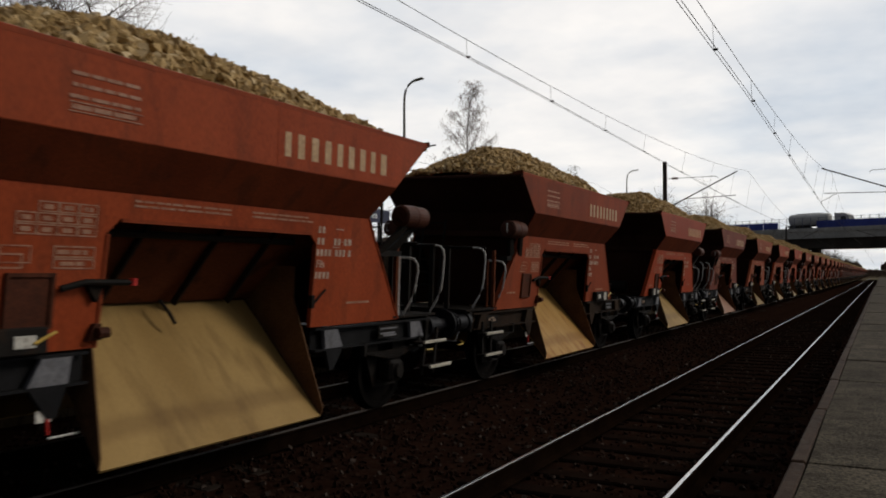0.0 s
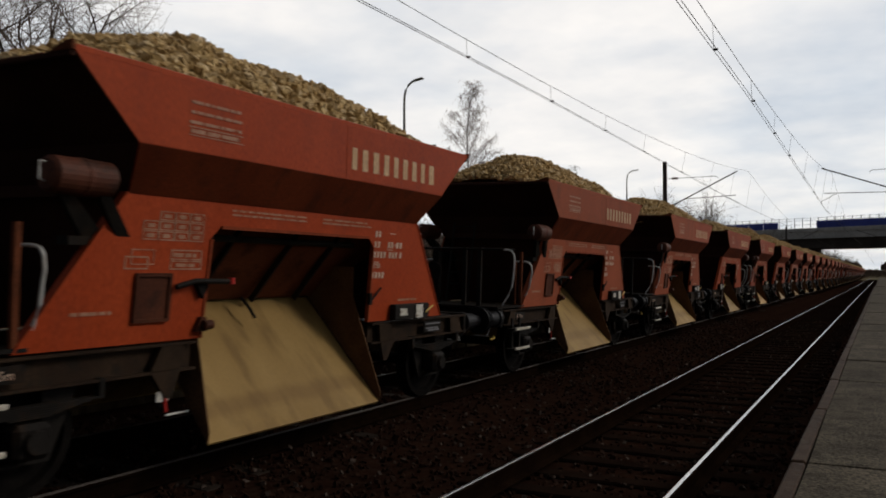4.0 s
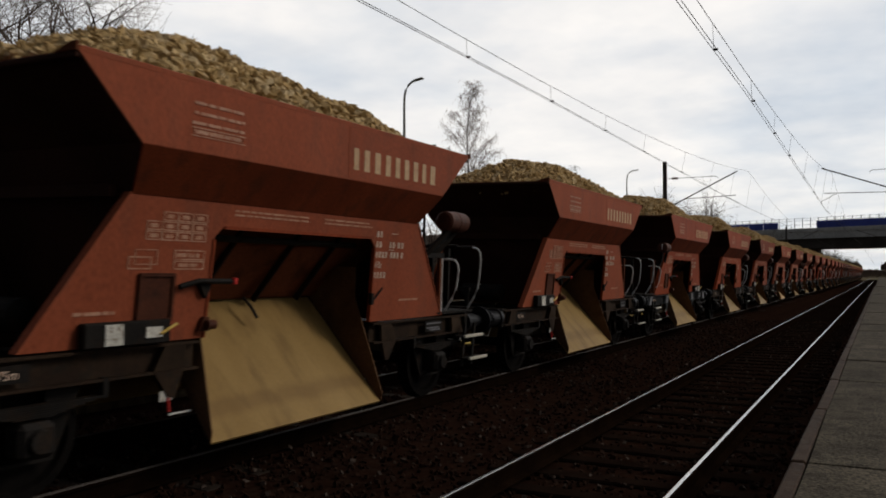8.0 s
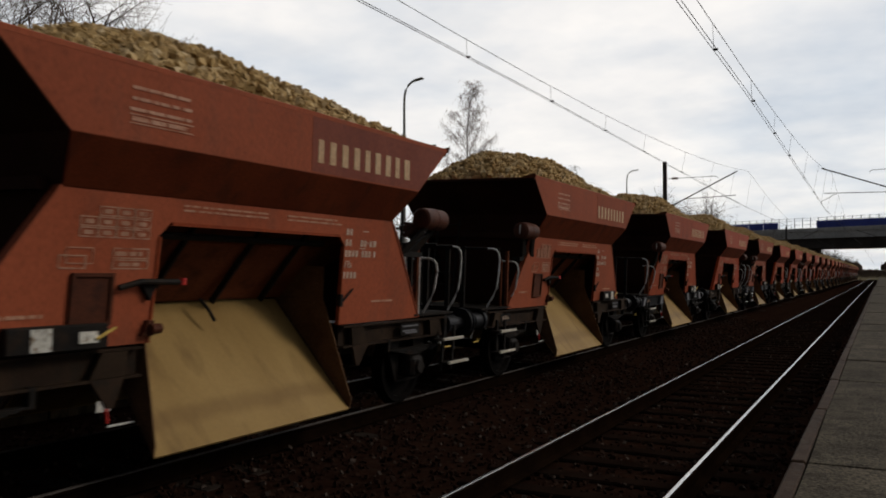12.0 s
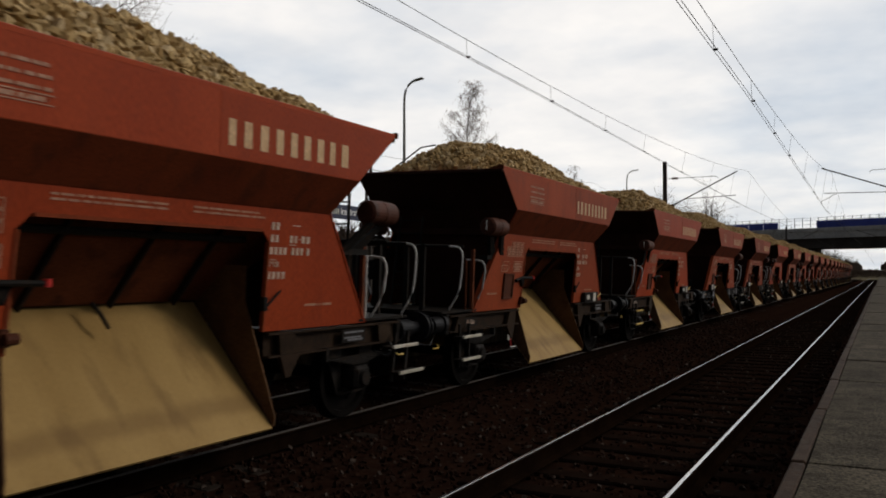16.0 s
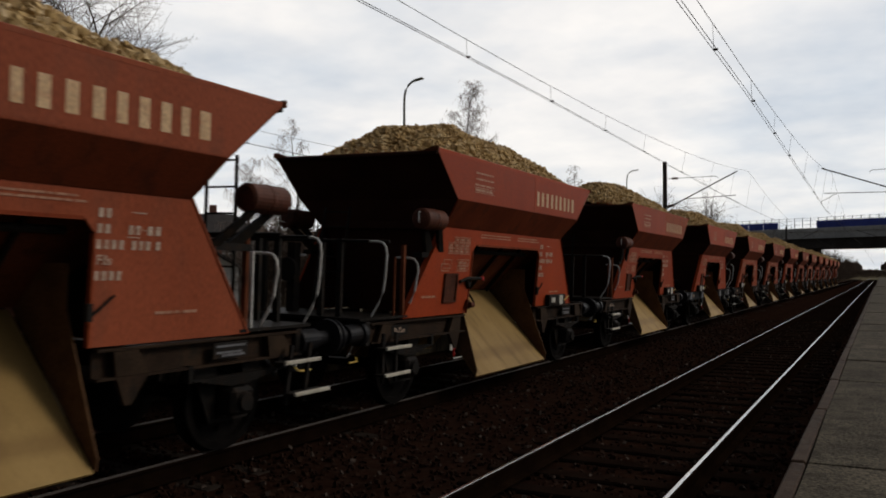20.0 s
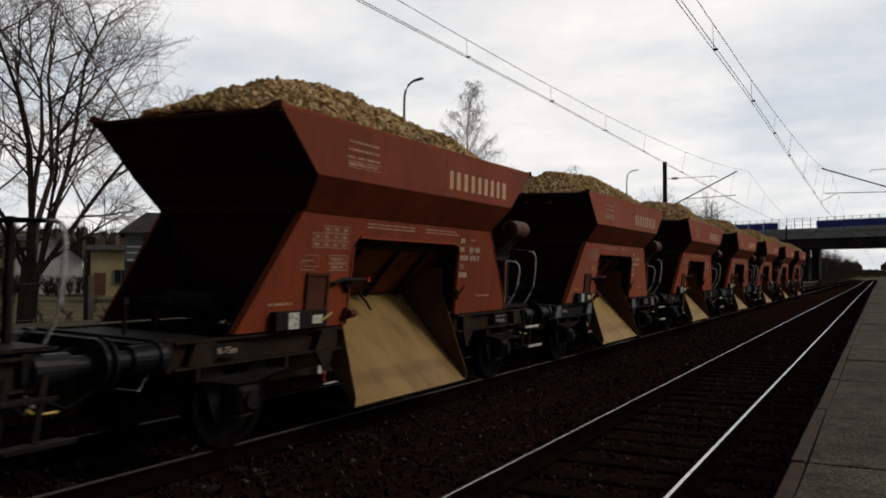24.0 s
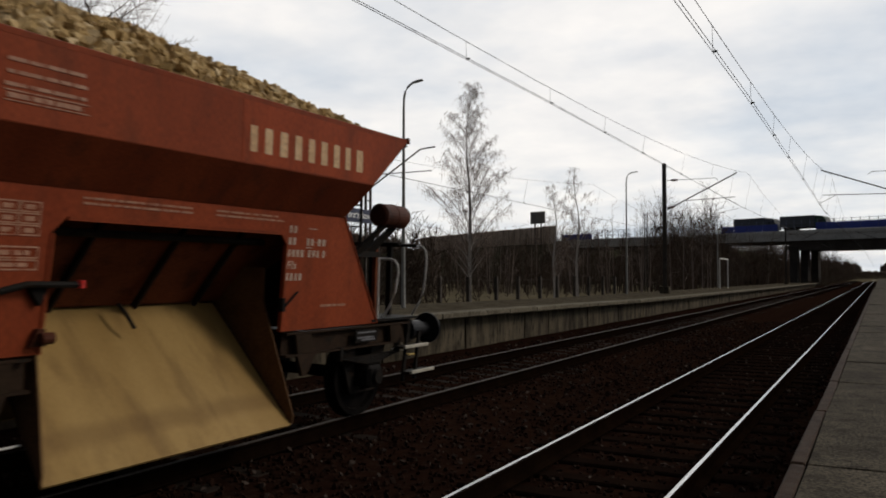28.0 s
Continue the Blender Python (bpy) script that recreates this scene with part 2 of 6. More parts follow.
# ---- mesh helpers ----
def part(name, bm, material, parent=None, label="", smooth=False):
    me = bpy.data.meshes.new(name)
    bmesh.ops.recalc_face_normals(bm, faces=bm.faces)
    bm.to_mesh(me)
    bm.free()
    me.materials.append(material)
    if smooth:
        me.polygons.foreach_set("use_smooth", [True] * len(me.polygons))
    ob = new(name, me)
    if parent:
        ob.parent = parent
    if label:
        ob["label"] = label
    return ob


def again(ob, parent, m, name=None):
    """Another object on the same mesh."""
    o = new(name or ob.name.split(".")[0], ob.data)
    o.parent = parent
    o.matrix_basis = m
    return o


def thing(name, label, category, group="", kind="", m=None):
    ob = tagged(new(name), label, category, group, kind)
    if m:
        ob.matrix_basis = m
    return ob


def box(bm, c, s, turn=None, bevel=0.0):
    m = Matrix.Translation(c) @ (turn or Matrix.Identity(4)) @ Matrix.Diagonal((*s, 1))
    g = bmesh.ops.create_cube(bm, size=1.0, matrix=m)
    if bevel:
        edges = list({e for v in g["verts"] for e in v.link_edges})
        bmesh.ops.bevel(bm, geom=edges, offset=bevel, segments=1, affect="EDGES")
    return bm


def slab(bm, corners, depth):
    """A flat polygon given by its corners in order, thickened along the vector depth."""
    a = [bm.verts.new(c) for c in corners]
    b = [bm.verts.new(Vector(c) + Vector(depth)) for c in corners]
    bm.faces.new(a), bm.faces.new(b[::-1])
    for i in range(len(a)):
        j = (i + 1) % len(a)
        bm.faces.new((a[i], b[i], b[j], a[j]))
    return bm


def tube(bm, path, radius, sides=8, taper=1.0):
    path = [Vector(p) for p in path]
    rings = []
    for i, p in enumerate(path):
        d = (path[min(i + 1, len(path) - 1)] - path[max(i - 1, 0)]).normalized()
        ref = Vector((0, 0, 1)) if abs(d.z) < 0.9 else Vector((1, 0, 0))
        u = d.cross(ref).normalized()
        w = d.cross(u)
        r = radius * (1 + (taper - 1) * i / max(1, len(path) - 1))
        rings.append([bm.verts.new(p + (u * math.cos(2 * math.pi * k / sides) + w * math.sin(2 * math.pi * k / sides)) * r) for k in range(sides)])
    for a, b in zip(rings, rings[1:]):
        for k in range(sides):
            bm.faces.new((a[k], a[(k + 1) % sides], b[(k + 1) % sides], b[k]))
    bm.faces.new(rings[0][::-1]), bm.faces.new(rings[-1])
    return bm


def lathe(bm, profile, axis="x", sides=24, at=(0, 0, 0)):
    """A turned solid: (distance along the axis, radius) from end to end."""
    rings = []
    for t, r in profile:
        ring = []
        for k in range(sides):
            c, s = r * math.cos(2 * math.pi * k / sides), r * math.sin(2 * math.pi * k / sides)
            p = {"x": (t, c, s), "y": (c, t, s), "z": (c, s, t)}[axis]
            ring.append(bm.verts.new(Vector(p) + Vector(at)))
        rings.append(ring)
    for a, b in zip(rings, rings[1:]):
        for k in range(sides):
            bm.faces.new((a[k], a[(k + 1) % sides], b[(k + 1) % sides], b[k]))
    bm.faces.new(rings[0][::-1]), bm.faces.new(rings[-1])
    return bm


def loft(bm, rings, close=False):
    rows = [[bm.verts.new(p) for p in r] for r in rings]
    n = len(rows[0])
    for a, b in zip(rows, rows[1:]):
        for k in range(n):
            bm.faces.new((a[k], a[(k + 1) % n], b[(k + 1) % n], b[k]))
    if close:
        bm.faces.new(rows[0][::-1]), bm.faces.new(rows[-1])
    return bm


def rocks(count, place, size, seed, flat=0.7):
    """Vertices and faces of many small angular stones; place(k, rng) gives each one's spot."""
    rng = np.random.default_rng(seed)
    base = np.array([(1, 0, 0), (-1, 0, 0), (0, 1, 0), (0, -1, 0), (0, 0, 1), (0, 0, -1), (.6, .6, .55), (-.6, -.5, .6)], float)
    faces = np.array([(0, 2, 6), (2, 4, 6), (4, 0, 6), (1, 7, 4), (1, 3, 7), (3, 4, 7), (2, 1, 4), (3, 0, 4), (2, 0, 5), (1, 2, 5), (3, 1, 5), (0, 3, 5)])
    vs, fs = [], []
    for k in range(count):
        s = size * (0.6 + 0.9 * rng.random())
        v = base * (0.75 + 0.5 * rng.random((8, 3))) * s * np.array((1, 0.75 + 0.4 * rng.random(), flat))
        q = np.linalg.qr(rng.normal(size=(3, 3)))[0]
        if np.linalg.det(q) < 0:
            q[:, 0] = -q[:, 0]
        vs.append(v @ q.T + np.array(place(k, rng)))
        fs.append(faces + 8 * k)
    return np.concatenate(vs), np.concatenate(fs)


def raw(name, verts, faces, material, parent=None):
    me = bpy.data.meshes.new(name)
    me.from_pydata([tuple(v) for v in verts], [], [tuple(int(i) for i in f) for f in faces])
    me.materials.append(material)
    ob = new(name, me)
    if parent:
        ob.parent = parent
    return ob


# ---- hopper wagon ----
PITCH = 9.3                      # buffer to buffer
RIM_Y, RIM_X, RIM_Z = 3.10, 1.355, 3.41
RIM_LEAD = 0.05                  # the rim reaches a little further out at the trailing end
BAND_Y, BAND_Z = 2.45, 2.763
WAIST_X, WAIST_Y, WAIST_Z = 1.07, 2.30, 2.39
FOOT_X, FOOT_Y, FOOT_Z = 0.97, 3.18, 1.135
MOUTH_Y, MOUTH_Z = 1.35, 2.17
TIP_X, TIP_Y, TIP_Z = 1.235, 1.365, 0.222


def plate_x(z):
    """How far the lower side plate stands off the wagon's middle at a height."""
    return FOOT_X + (WAIST_X - FOOT_X) * (z - FOOT_Z) / (WAIST_Z - FOOT_Z)


def on_plate(y, z, out=0.0, side=1):
    return (side * (plate_x(z) + out), y * side, z)


def on_band(y, z, out=0.0, side=1):
    return (side * (RIM_X + out), y * side, z)


def ring(x, y, z, lead=0.0):
    """Four corners at one height; lead moves the ring along the wagon."""
    return [(x, lead - y, z), (x, lead + y, z), (-x, lead + y, z), (-x, lead - y, z)]


def strip(bm, where, y0, y1, z0, z1, side, out=0.006, thick=0.004):
    """A thin painted bar on a wall of the wagon."""
    pts = [where(y0, z0, out, side), where(y1, z0, out, side), where(y1, z1, out, side), where(y0, z1, out, side)]
    slab(bm, pts, (-side * thick, 0, 0))


def word_bars(bm, where, y, z, height, widths, side, gap=0.04):
    """A word as plain upright bars, one for each sign of it."""
    for w in widths:
        strip(bm, where, y, y + w, z, z + height, side)
        y += w + gap
    return y


def text_lines(bm, where, y0, y1, z_top, lines, side, height=0.022, pitch=0.07, seed=1):
    rng = random.Random(seed)
    for k in range(lines):
        y, z = y0, z_top - k * pitch
        end = y1 - rng.random() * 0.15 * (y1 - y0)
        while y < end:
            w = 0.05 + rng.random() * 0.16
            strip(bm, where, y, min(y + w, end), z - height, z, side)
            y += w + 0.02


def lettering(text, size, material, parent, m, label=""):
    cu = bpy.data.curves.new("lettering", "FONT")
    cu.body, cu.size, cu.extrude, cu.offset = text, size, 0.002, 0.003 if size > 0.2 else 0.0
    tmp = bpy.data.objects.new("lettering", cu)
    scene.collection.objects.link(tmp)
    me = bpy.data.meshes.new_from_object(tmp.evaluated_get(bpy.context.evaluated_depsgraph_get()))
    bpy.data.objects.remove(tmp)
    me.materials.clear()
    me.materials.append(material)
    ob = new("lettering", me)
    ob.parent = parent
    ob.matrix_basis = m
    if label:
        ob["label"] = label
    return ob


def side_of_wagon(w, side, end):
    """One flank: side +1 or -1; end says at which end (+1 far, -1 near) the platform lies, as seen from this flank."""
    # lower side plate with its mouth, slanting ends
    bm = bmesh.new()
    c = 0.13
    left = [(-FOOT_Y, FOOT_Z), (-WAIST_Y, WAIST_Z), (0, WAIST_Z), (0, MOUTH_Z), (-MOUTH_Y + c, MOUTH_Z), (-MOUTH_Y, MOUTH_Z - c), (-MOUTH_Y - 0.03, FOOT_Z)]
    for s in (1, -1):
        slab(bm, [on_plate(y * s, z, 0, side) for y, z in left], (-side * 0.02, 0, 0))
    part("side_plate", bm, REDS[0], w)
    # inner faces of the far flank: their shade painted as a dark sheet
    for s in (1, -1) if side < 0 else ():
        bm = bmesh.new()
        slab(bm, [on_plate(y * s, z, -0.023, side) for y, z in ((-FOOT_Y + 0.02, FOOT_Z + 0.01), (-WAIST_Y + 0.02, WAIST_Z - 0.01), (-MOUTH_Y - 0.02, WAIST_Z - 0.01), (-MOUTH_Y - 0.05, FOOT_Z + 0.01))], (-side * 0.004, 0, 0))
        part("plate_lining", bm, END_SHADE, w, "inner face darkened to stand for shade")
    for s in (1, -1) if side > 0 else ():
        bm = bmesh.new()
        a, b = on_plate(s * FOOT_Y, FOOT_Z, 0.012, side), on_plate(s * WAIST_Y, WAIST_Z, 0.012, side)
        slab(bm, [a, b, (b[0] - side * 0.09, b[1], b[2]), (a[0] - side * 0.09, a[1], a[2])], (0, side * s * 0.014, 0.004))
        part("edge_flange", bm, REDS[0], w)
    bm = bmesh.new()
    for s in (1, -1):
        slab(bm, [on_plate(s * (MOUTH_Y + 0.03), FOOT_Z, 0.014, side), on_plate(s * MOUTH_Y, MOUTH_Z - c, 0.014, side), on_plate(s * (MOUTH_Y - 0.025), MOUTH_Z - c, 0.014, side), on_plate(s * (MOUTH_Y + 0.005), FOOT_Z, 0.014, side)], (-side * 0.05, 0, 0))
    strip(bm, on_plate, -MOUTH_Y + c, MOUTH_Y - c, MOUTH_Z - 0.03, MOUTH_Z, side, 0.014, 0.05)
    part("mouth_frame", bm, REDS[3], w)
    # inclined stiffeners on the hopper's slope, seen through the mouth
    for y in () if side < 0 else (-0.80, 0.10, 0.85):
        bm = bmesh.new()
        slab(bm, [(side * 0.20, side * y, 1.42), (side * 0.93, side * y, 2.28), (side * 0.93, side * (y + 0.03), 2.28), (side * 0.20, side * (y + 0.03), 1.42)], (side * 0.05, 0, -0.04))
        part("stiffener", bm, UNDER, w)
    # shaft across the top of the mouth
    if side > 0:
        bm = bmesh.new()
        tube(bm, [(side * 0.80, -1.25, 2.06), (side * 0.80, 1.25, 2.06)], 0.035)
        part("flap_shaft", bm, UNDER, w)
    # chute: sloping floor with a turned-down lip and two cheeks
    bm = bmesh.new()
    top = [(side * 0.10, -side * 1.27, 1.40), (side * 0.10, side * 1.27, 1.40)]
    tip = [(side * TIP_X, side * (TIP_Y - 0.11), TIP_Z), (side * TIP_X, -side * (TIP_Y + 0.11), TIP_Z)]
    slab(bm, top + tip, (-side * 0.012, 0, -0.014))
    slab(bm, [tip[0], tip[1], (tip[1][0] - side * 0.015, tip[1][1], TIP_Z - 0.018), (tip[0][0] - side * 0.015, tip[0][1], TIP_Z - 0.018)], (-side * 0.012, 0, 0))
    chute = part("chute", bm, CREAM, w)
    # both cheeks are a darker brown than the chute's floor
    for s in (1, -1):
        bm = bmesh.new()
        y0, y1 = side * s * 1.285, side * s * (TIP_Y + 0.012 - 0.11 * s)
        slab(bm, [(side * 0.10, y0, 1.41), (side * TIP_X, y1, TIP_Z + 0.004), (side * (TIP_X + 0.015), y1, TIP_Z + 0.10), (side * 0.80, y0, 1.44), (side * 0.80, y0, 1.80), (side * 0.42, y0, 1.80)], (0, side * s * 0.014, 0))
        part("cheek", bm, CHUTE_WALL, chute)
    for y in (-1.18, -0.12) if side > 0 else ():
        bm = bmesh.new()
        tube(bm, [(side * 0.30, side * y, 1.44), (side * 0.40, side * (y + 0.02), 1.34), (side * 0.46, side * (y + 0.06), 1.22)], 0.018, 6)
        part("chain_hook", bm, UNDER, chute)
    # solebars either side of the chute, brackets
    for e in (1, -1):
        bm = bmesh.new()
        x0, x1 = side * (FOOT_X - 0.065), side * (FOOT_X + 0.03)
        prof = [(x0, 0.86), (x1, 0.86), (x1, 0.882), (x0 + side * 0.018, 0.882), (x0 + side * 0.018, 1.094), (x1, 1.094), (x1, 1.116), (x0, 1.116)]
        slab(bm, [(x, e * 1.44, z) for x, z in prof], (0, e * 2.5, 0))
        part("solebar", bm, PATCH, w)
    for y in (-3.62, -1.76, 1.76, 3.62) if side > 0 else ():
        bm = bmesh.new()
        g = 1 if y > 0 else -1
        x = FOOT_X + 0.035
        slab(bm, [(x, y - g * 0.17, 1.09), (x, y + g * 0.08, 1.09), (x, y + g * 0.19, 0.885), (x, y - g * 0.14, 0.885)], (-0.05, 0, 0))
        part("bracket", bm, BRACKET, w)
        if abs(y) < 2:
            bm = bmesh.new()
            slab(bm, [(x, y + g * 0.19, 0.878), (x, y + g * 0.02, 0.64), (x, y - g * 0.05, 0.64), (x, y - g * 0.14, 0.878)], (-0.05, 0, 0))
            part("gusset", bm, PATCH, w)
    if side > 0:
        bm = bmesh.new()
        box(bm, (FOOT_X + 0.033, 2.92, 1.0), (0.012, 0.46, 0.15))
        plate = part("data_plate", bm, UNDER, w)
        bm = bmesh.new()
        for k in range(2):
            strip(bm, lambda y, z, out, sd: (FOOT_X + 0.042, y, z), 2.73, 3.12 - 0.05 * k, 1.03 - 0.06 * k, 1.05 - 0.06 * k, 1)
        strip(bm, lambda y, z, out, sd: (FOOT_X + 0.042, y, z), 2.80, 3.10, 0.94, 0.965, 1)
        tagged(part("plate_bars", bm, PALE, plate), kind="stuff")
        bm = bmesh.new()
        box(bm, (FOOT_X + 0.033, -3.30, 1.0), (0.012, 0.40, 0.13))
        plate = part("data_plate", bm, UNDER, w, "black plate with a white frame")
        lettering("R-75m", 0.095, PRINT, plate, Matrix.Translation((FOOT_X + 0.041, -3.44, 0.966)) @ pose(0, 0, 0, 90, 0, 90))
    # axle boxes, springs, guides
    for y in (-3.05, 3.05):
        bm = bmesh.new()
        box(bm, (side * 0.97, y, 0.50), (0.22, 0.30, 0.27), bevel=0.04)
        lathe(bm, [(side * 1.08, 0.10), (side * 1.12, 0.085)], "x", 14, (0, y, 0.50))
        part("axle_box", bm, UNDER, w)
        bm = bmesh.new()
        for k in range(6):
            box(bm, (side * 0.97, y, 0.665 + 0.016 * k), (0.10, 0.34 + 0.17 * k, 0.013))
        for s in (1, -1):
            box(bm, (side * 0.97, y + s * 0.62, 0.81), (0.07, 0.05, 0.16))
        part("leaf_spring", bm, UNDER, w)
        bm = bmesh.new()
        for s in (1, -1):
            slab(bm, [(side * 0.86, y + s * 0.18, 0.30), (side * 0.86, y + s * 0.26, 0.30), (side * 0.86, y + s * 0.50, 0.88), (side * 0.86, y + s * 0.18, 0.88)], (side * 0.02, 0, 0))
        box(bm, (side * 0.87, y, 0.31), (0.03, 0.52, 0.03))
        part("axle_guide", bm, UNDER, w)
    # paint: name in bars, notices, tables, numbers as bars
    if side < 0:
        return
    bm = bmesh.new()
    slab(bm, [on_band(0.30, BAND_Z + 0.012, 0.003, side), on_band(2.46, BAND_Z + 0.012, 0.003, side), on_band(3.06, RIM_Z - 0.075, 0.003, side), on_band(0.30, RIM_Z - 0.075, 0.003, side)], (-side * 0.002, 0, 0))
    part("repainted_panel", bm, REPAINT, w)
    # the owner's name as nine plain upright shapes
    y = 0.37
    bm = bmesh.new()
    for wide in (0.15, 0.17, 0.18, 0.17, 0.16, 0.17, 0.17, 0.15, 0.20):
        strip(bm, on_band, y + 0.2 * wide, y + 0.8 * wide, 2.875, 3.115, side)
        y += wide + 0.045
    tagged(part("painted_name", bm, NAME, w, "cream painted bars"), kind="stuff")
    bm = bmesh.new()
    text_lines(bm, on_band, -1.93, -1.32, 3.19, 2, side, 0.026, 0.085, 3)
    text_lines(bm, on_band, -1.95, -1.30, 3.02, 1, side, 0.026, 0.05, 13)
    strip(bm, on_band, -1.95, -1.30, 2.962, 2.972, side), strip(bm, on_band, -1.95, -1.30, 2.895, 2.903, side)
    text_lines(bm, on_band, -1.93, -1.34, 2.95, 1, side, 0.034, 0.05, 14)
    text_lines(bm, on_plate, -1.10, 0.05, 2.33, 2, side, 0.018, 0.04, 4)
    text_lines(bm, on_plate, 0.30, 1.25, 2.33, 2, side, 0.018, 0.04, 5)
    text_lines(bm, on_plate, -2.75, -2.35, 1.42, 1, side, 0.028, 0.05, 7)
    text_lines(bm, on_plate, 2.0, 2.5, 1.40, 1, side, 0.025, 0.05, 8)
    tagged(part("notice_lettering", bm, FAINT, w), kind="stuff")
    bm = bmesh.new()

    def frame_box(y0, y1, z0, z1, t=0.012):
        strip(bm, on_plate, y0, y1, z1 - t, z1, side), strip(bm, on_plate, y0, y1, z0, z0 + t, side)
        strip(bm, on_plate, y0, y0 + t, z0 + t, z1 - t, side), strip(bm, on_plate, y1 - t, y1, z0 + t, z1 - t, side)

    for r in range(3):
        for q in range(4):
            if r == 0 and q == 0:
                continue
            y0, z1 = -2.12 + 0.17 * q, 2.26 - 0.085 * r
            frame_box(y0, y0 + 0.165, z1 - 0.08, z1, 0.010)
            strip(bm, on_plate, y0 + 0.04, y0 + 0.12, z1 - 0.058, z1 - 0.024, side)
    frame_box(-1.80, -1.44, 1.76, 1.84), frame_box(-1.80, -1.44, 1.845, 1.935)
    text_lines(bm, on_plate, -1.77, -1.49, 1.905, 1, side, 0.035, 0.05, 9)
    text_lines(bm, on_plate, -1.74, -1.50, 1.815, 1, side, 0.03, 0.05, 10)
    frame_box(-2.28, -2.04, 1.76, 1.87), frame_box(-2.22, -1.98, 1.80, 1.93, 0.008)
    tagged(part("data_table", bm, FAINT, w, "faded stencilled load table"), kind="stuff")
    bm = bmesh.new()
    for k, ws in enumerate(((0.07, 0.07), (0.07, 0.07), (0.07, 0.07, 0.07, 0.07), (), (0.07, 0.07, 0.07, 0.07))):
        word_bars(bm, on_plate, 1.36, 2.17 - 0.125 * k, 0.075, [0.042] * len(ws), side, 0.03)
    word_bars(bm, on_plate, 1.66, 2.045, 0.075, (0.042, 0.042), side, 0.03), word_bars(bm, on_plate, 1.85, 2.045, 0.075, (0.05, 0.055), side, 0.03)
    word_bars(bm, on_plate, 1.70, 1.92, 0.075, (0.042, 0.042, 0.042), side, 0.03), word_bars(bm, on_plate, 1.95, 1.92, 0.075, (0.042,), side, 0.03)
    strip(bm, on_plate, 1.68, 1.82, 2.22, 2.230, side), strip(bm, on_plate, 1.65, 1.77, 2.018, 2.026, side), strip(bm, on_plate, 1.80, 1.83, 2.08, 2.09, side)
    tagged(part("stencilled_number", bm, PRINT, w, "white stencilled bars"), kind="stuff")
    if side > 0:
        lettering("Flls", 0.115, PRINT, w, Matrix.Translation(on_plate(1.36, 1.795, 0.012, side)) @ pose(0, 0, 0, 90, 0, 90) @ pose(0, 0, 0, 7.4, 0, 0))
    # small box with labels at the end without a platform
    y = -end * 2.27
    bm = bmesh.new()
    box(bm, on_plate(y, 1.235, 0.05, side), (0.09, 0.86, 0.20), bevel=0.012)
    kit = part("label_box", bm, UNDER, w, "black box with white labels")
    for dy, s, hgt in ((-0.16, 0.17, 0.17), (0.24, 0.17, 0.09)):
        bm = bmesh.new()
        box(bm, on_plate(y + dy * end, 1.235, 0.10, side), (0.012, s, hgt))
        part("label", bm, WHITE, kit)
    bm = bmesh.new()
    tube(bm, [on_plate(y + 0.30, 1.22, 0.12, side), on_plate(y + 0.46, 1.30, 0.13, side)], 0.012, 6)
    part("release_lever", bm, YELLOW, kit)
    # framed inspection flap and operating lever left of the mouth
    bm = bmesh.new()
    for dy in (-0.21, 0.21):
        strip(bm, on_plate, -1.97 + dy * 0.85 - 0.015, -1.97 + dy * 0.85 + 0.015, 1.32, 1.72, side, 0.03, 0.03)
    strip(bm, on_plate, -2.16, -1.78, 1.70, 1.73, side, 0.03, 0.03), strip(bm, on_plate, -2.16, -1.78, 1.31, 1.34, side, 0.03, 0.03)
    strip(bm, on_plate, -2.135, -1.805, 1.34, 1.70, side, 0.012, 0.01)
    part("flap_frame", bm, FLAP, w)
    bm = bmesh.new()
    tube(bm, [on_plate(-1.75, 1.61, 0.05, side), on_plate(-1.55, 1.66, 0.07, side), on_plate(-1.15, 1.655, 0.09, side)], 0.026, 8)
    slab(bm, [on_plate(-1.52, 1.64, 0.05, side), on_plate(-1.36, 1.64, 0.05, side), on_plate(-1.42, 1.50, 0.05, side)], (-side * 0.05, 0, 0))
    lever = part("operating_lever", bm, UNDER, w)
    bm = bmesh.new()
    lathe(bm, [(-0.03, 0.03), (0.03, 0.03)], "z", 10, on_plate(-1.13, 1.66, 0.10, side))
    part("lever_knob", bm, SIGNAL_RED, lever)
    bm = bmesh.new()
    slab(bm, [on_plate(-1.47, 1.20, 0.05, side), on_plate(-1.34, 1.20, 0.05, side), on_plate(-1.36, 1.33, 0.05, side), on_plate(-1.42, 1.33, 0.05, side)], (-side * 0.05, 0, 0))
    lathe(bm, [(-0.05, 0.045), (0.05, 0.045)], "y", 10, on_plate(-1.36, 1.26, 0.07, side))
    part("chute_catch", bm, FLAP, w)
    bm = bmesh.new()
    tube(bm, [on_plate(1.32, 1.36, 0.03, side), on_plate(1.55, 1.55, 0.03, side)], 0.012, 6)
    box(bm, on_plate(1.32, 1.42, 0.03, side), (0.05, 0.05, 0.14))
    part("locking_hook", bm, UNDER, w)
    # hanging brake tag below the frame
    bm = bmesh.new()
    box(bm, (side * 0.96, side * -1.80, 0.70), (0.03, 0.03, 0.28))
    hanger = part("brake_hanger", bm, UNDER, w)
    bm = bmesh.new()
    box(bm, (side * 0.985, side * -1.80, 0.66), (0.012, 0.13, 0.09))
    part("label", bm, WHITE, hanger)
    bm = bmesh.new()
    tube(bm, [(side * 0.995, side * -1.78, 0.64), (side * 1.0, side * -1.77, 0.52)], 0.014, 6)
    part("red_handle", bm, SIGNAL_RED, hanger)
    bm = bmesh.new()
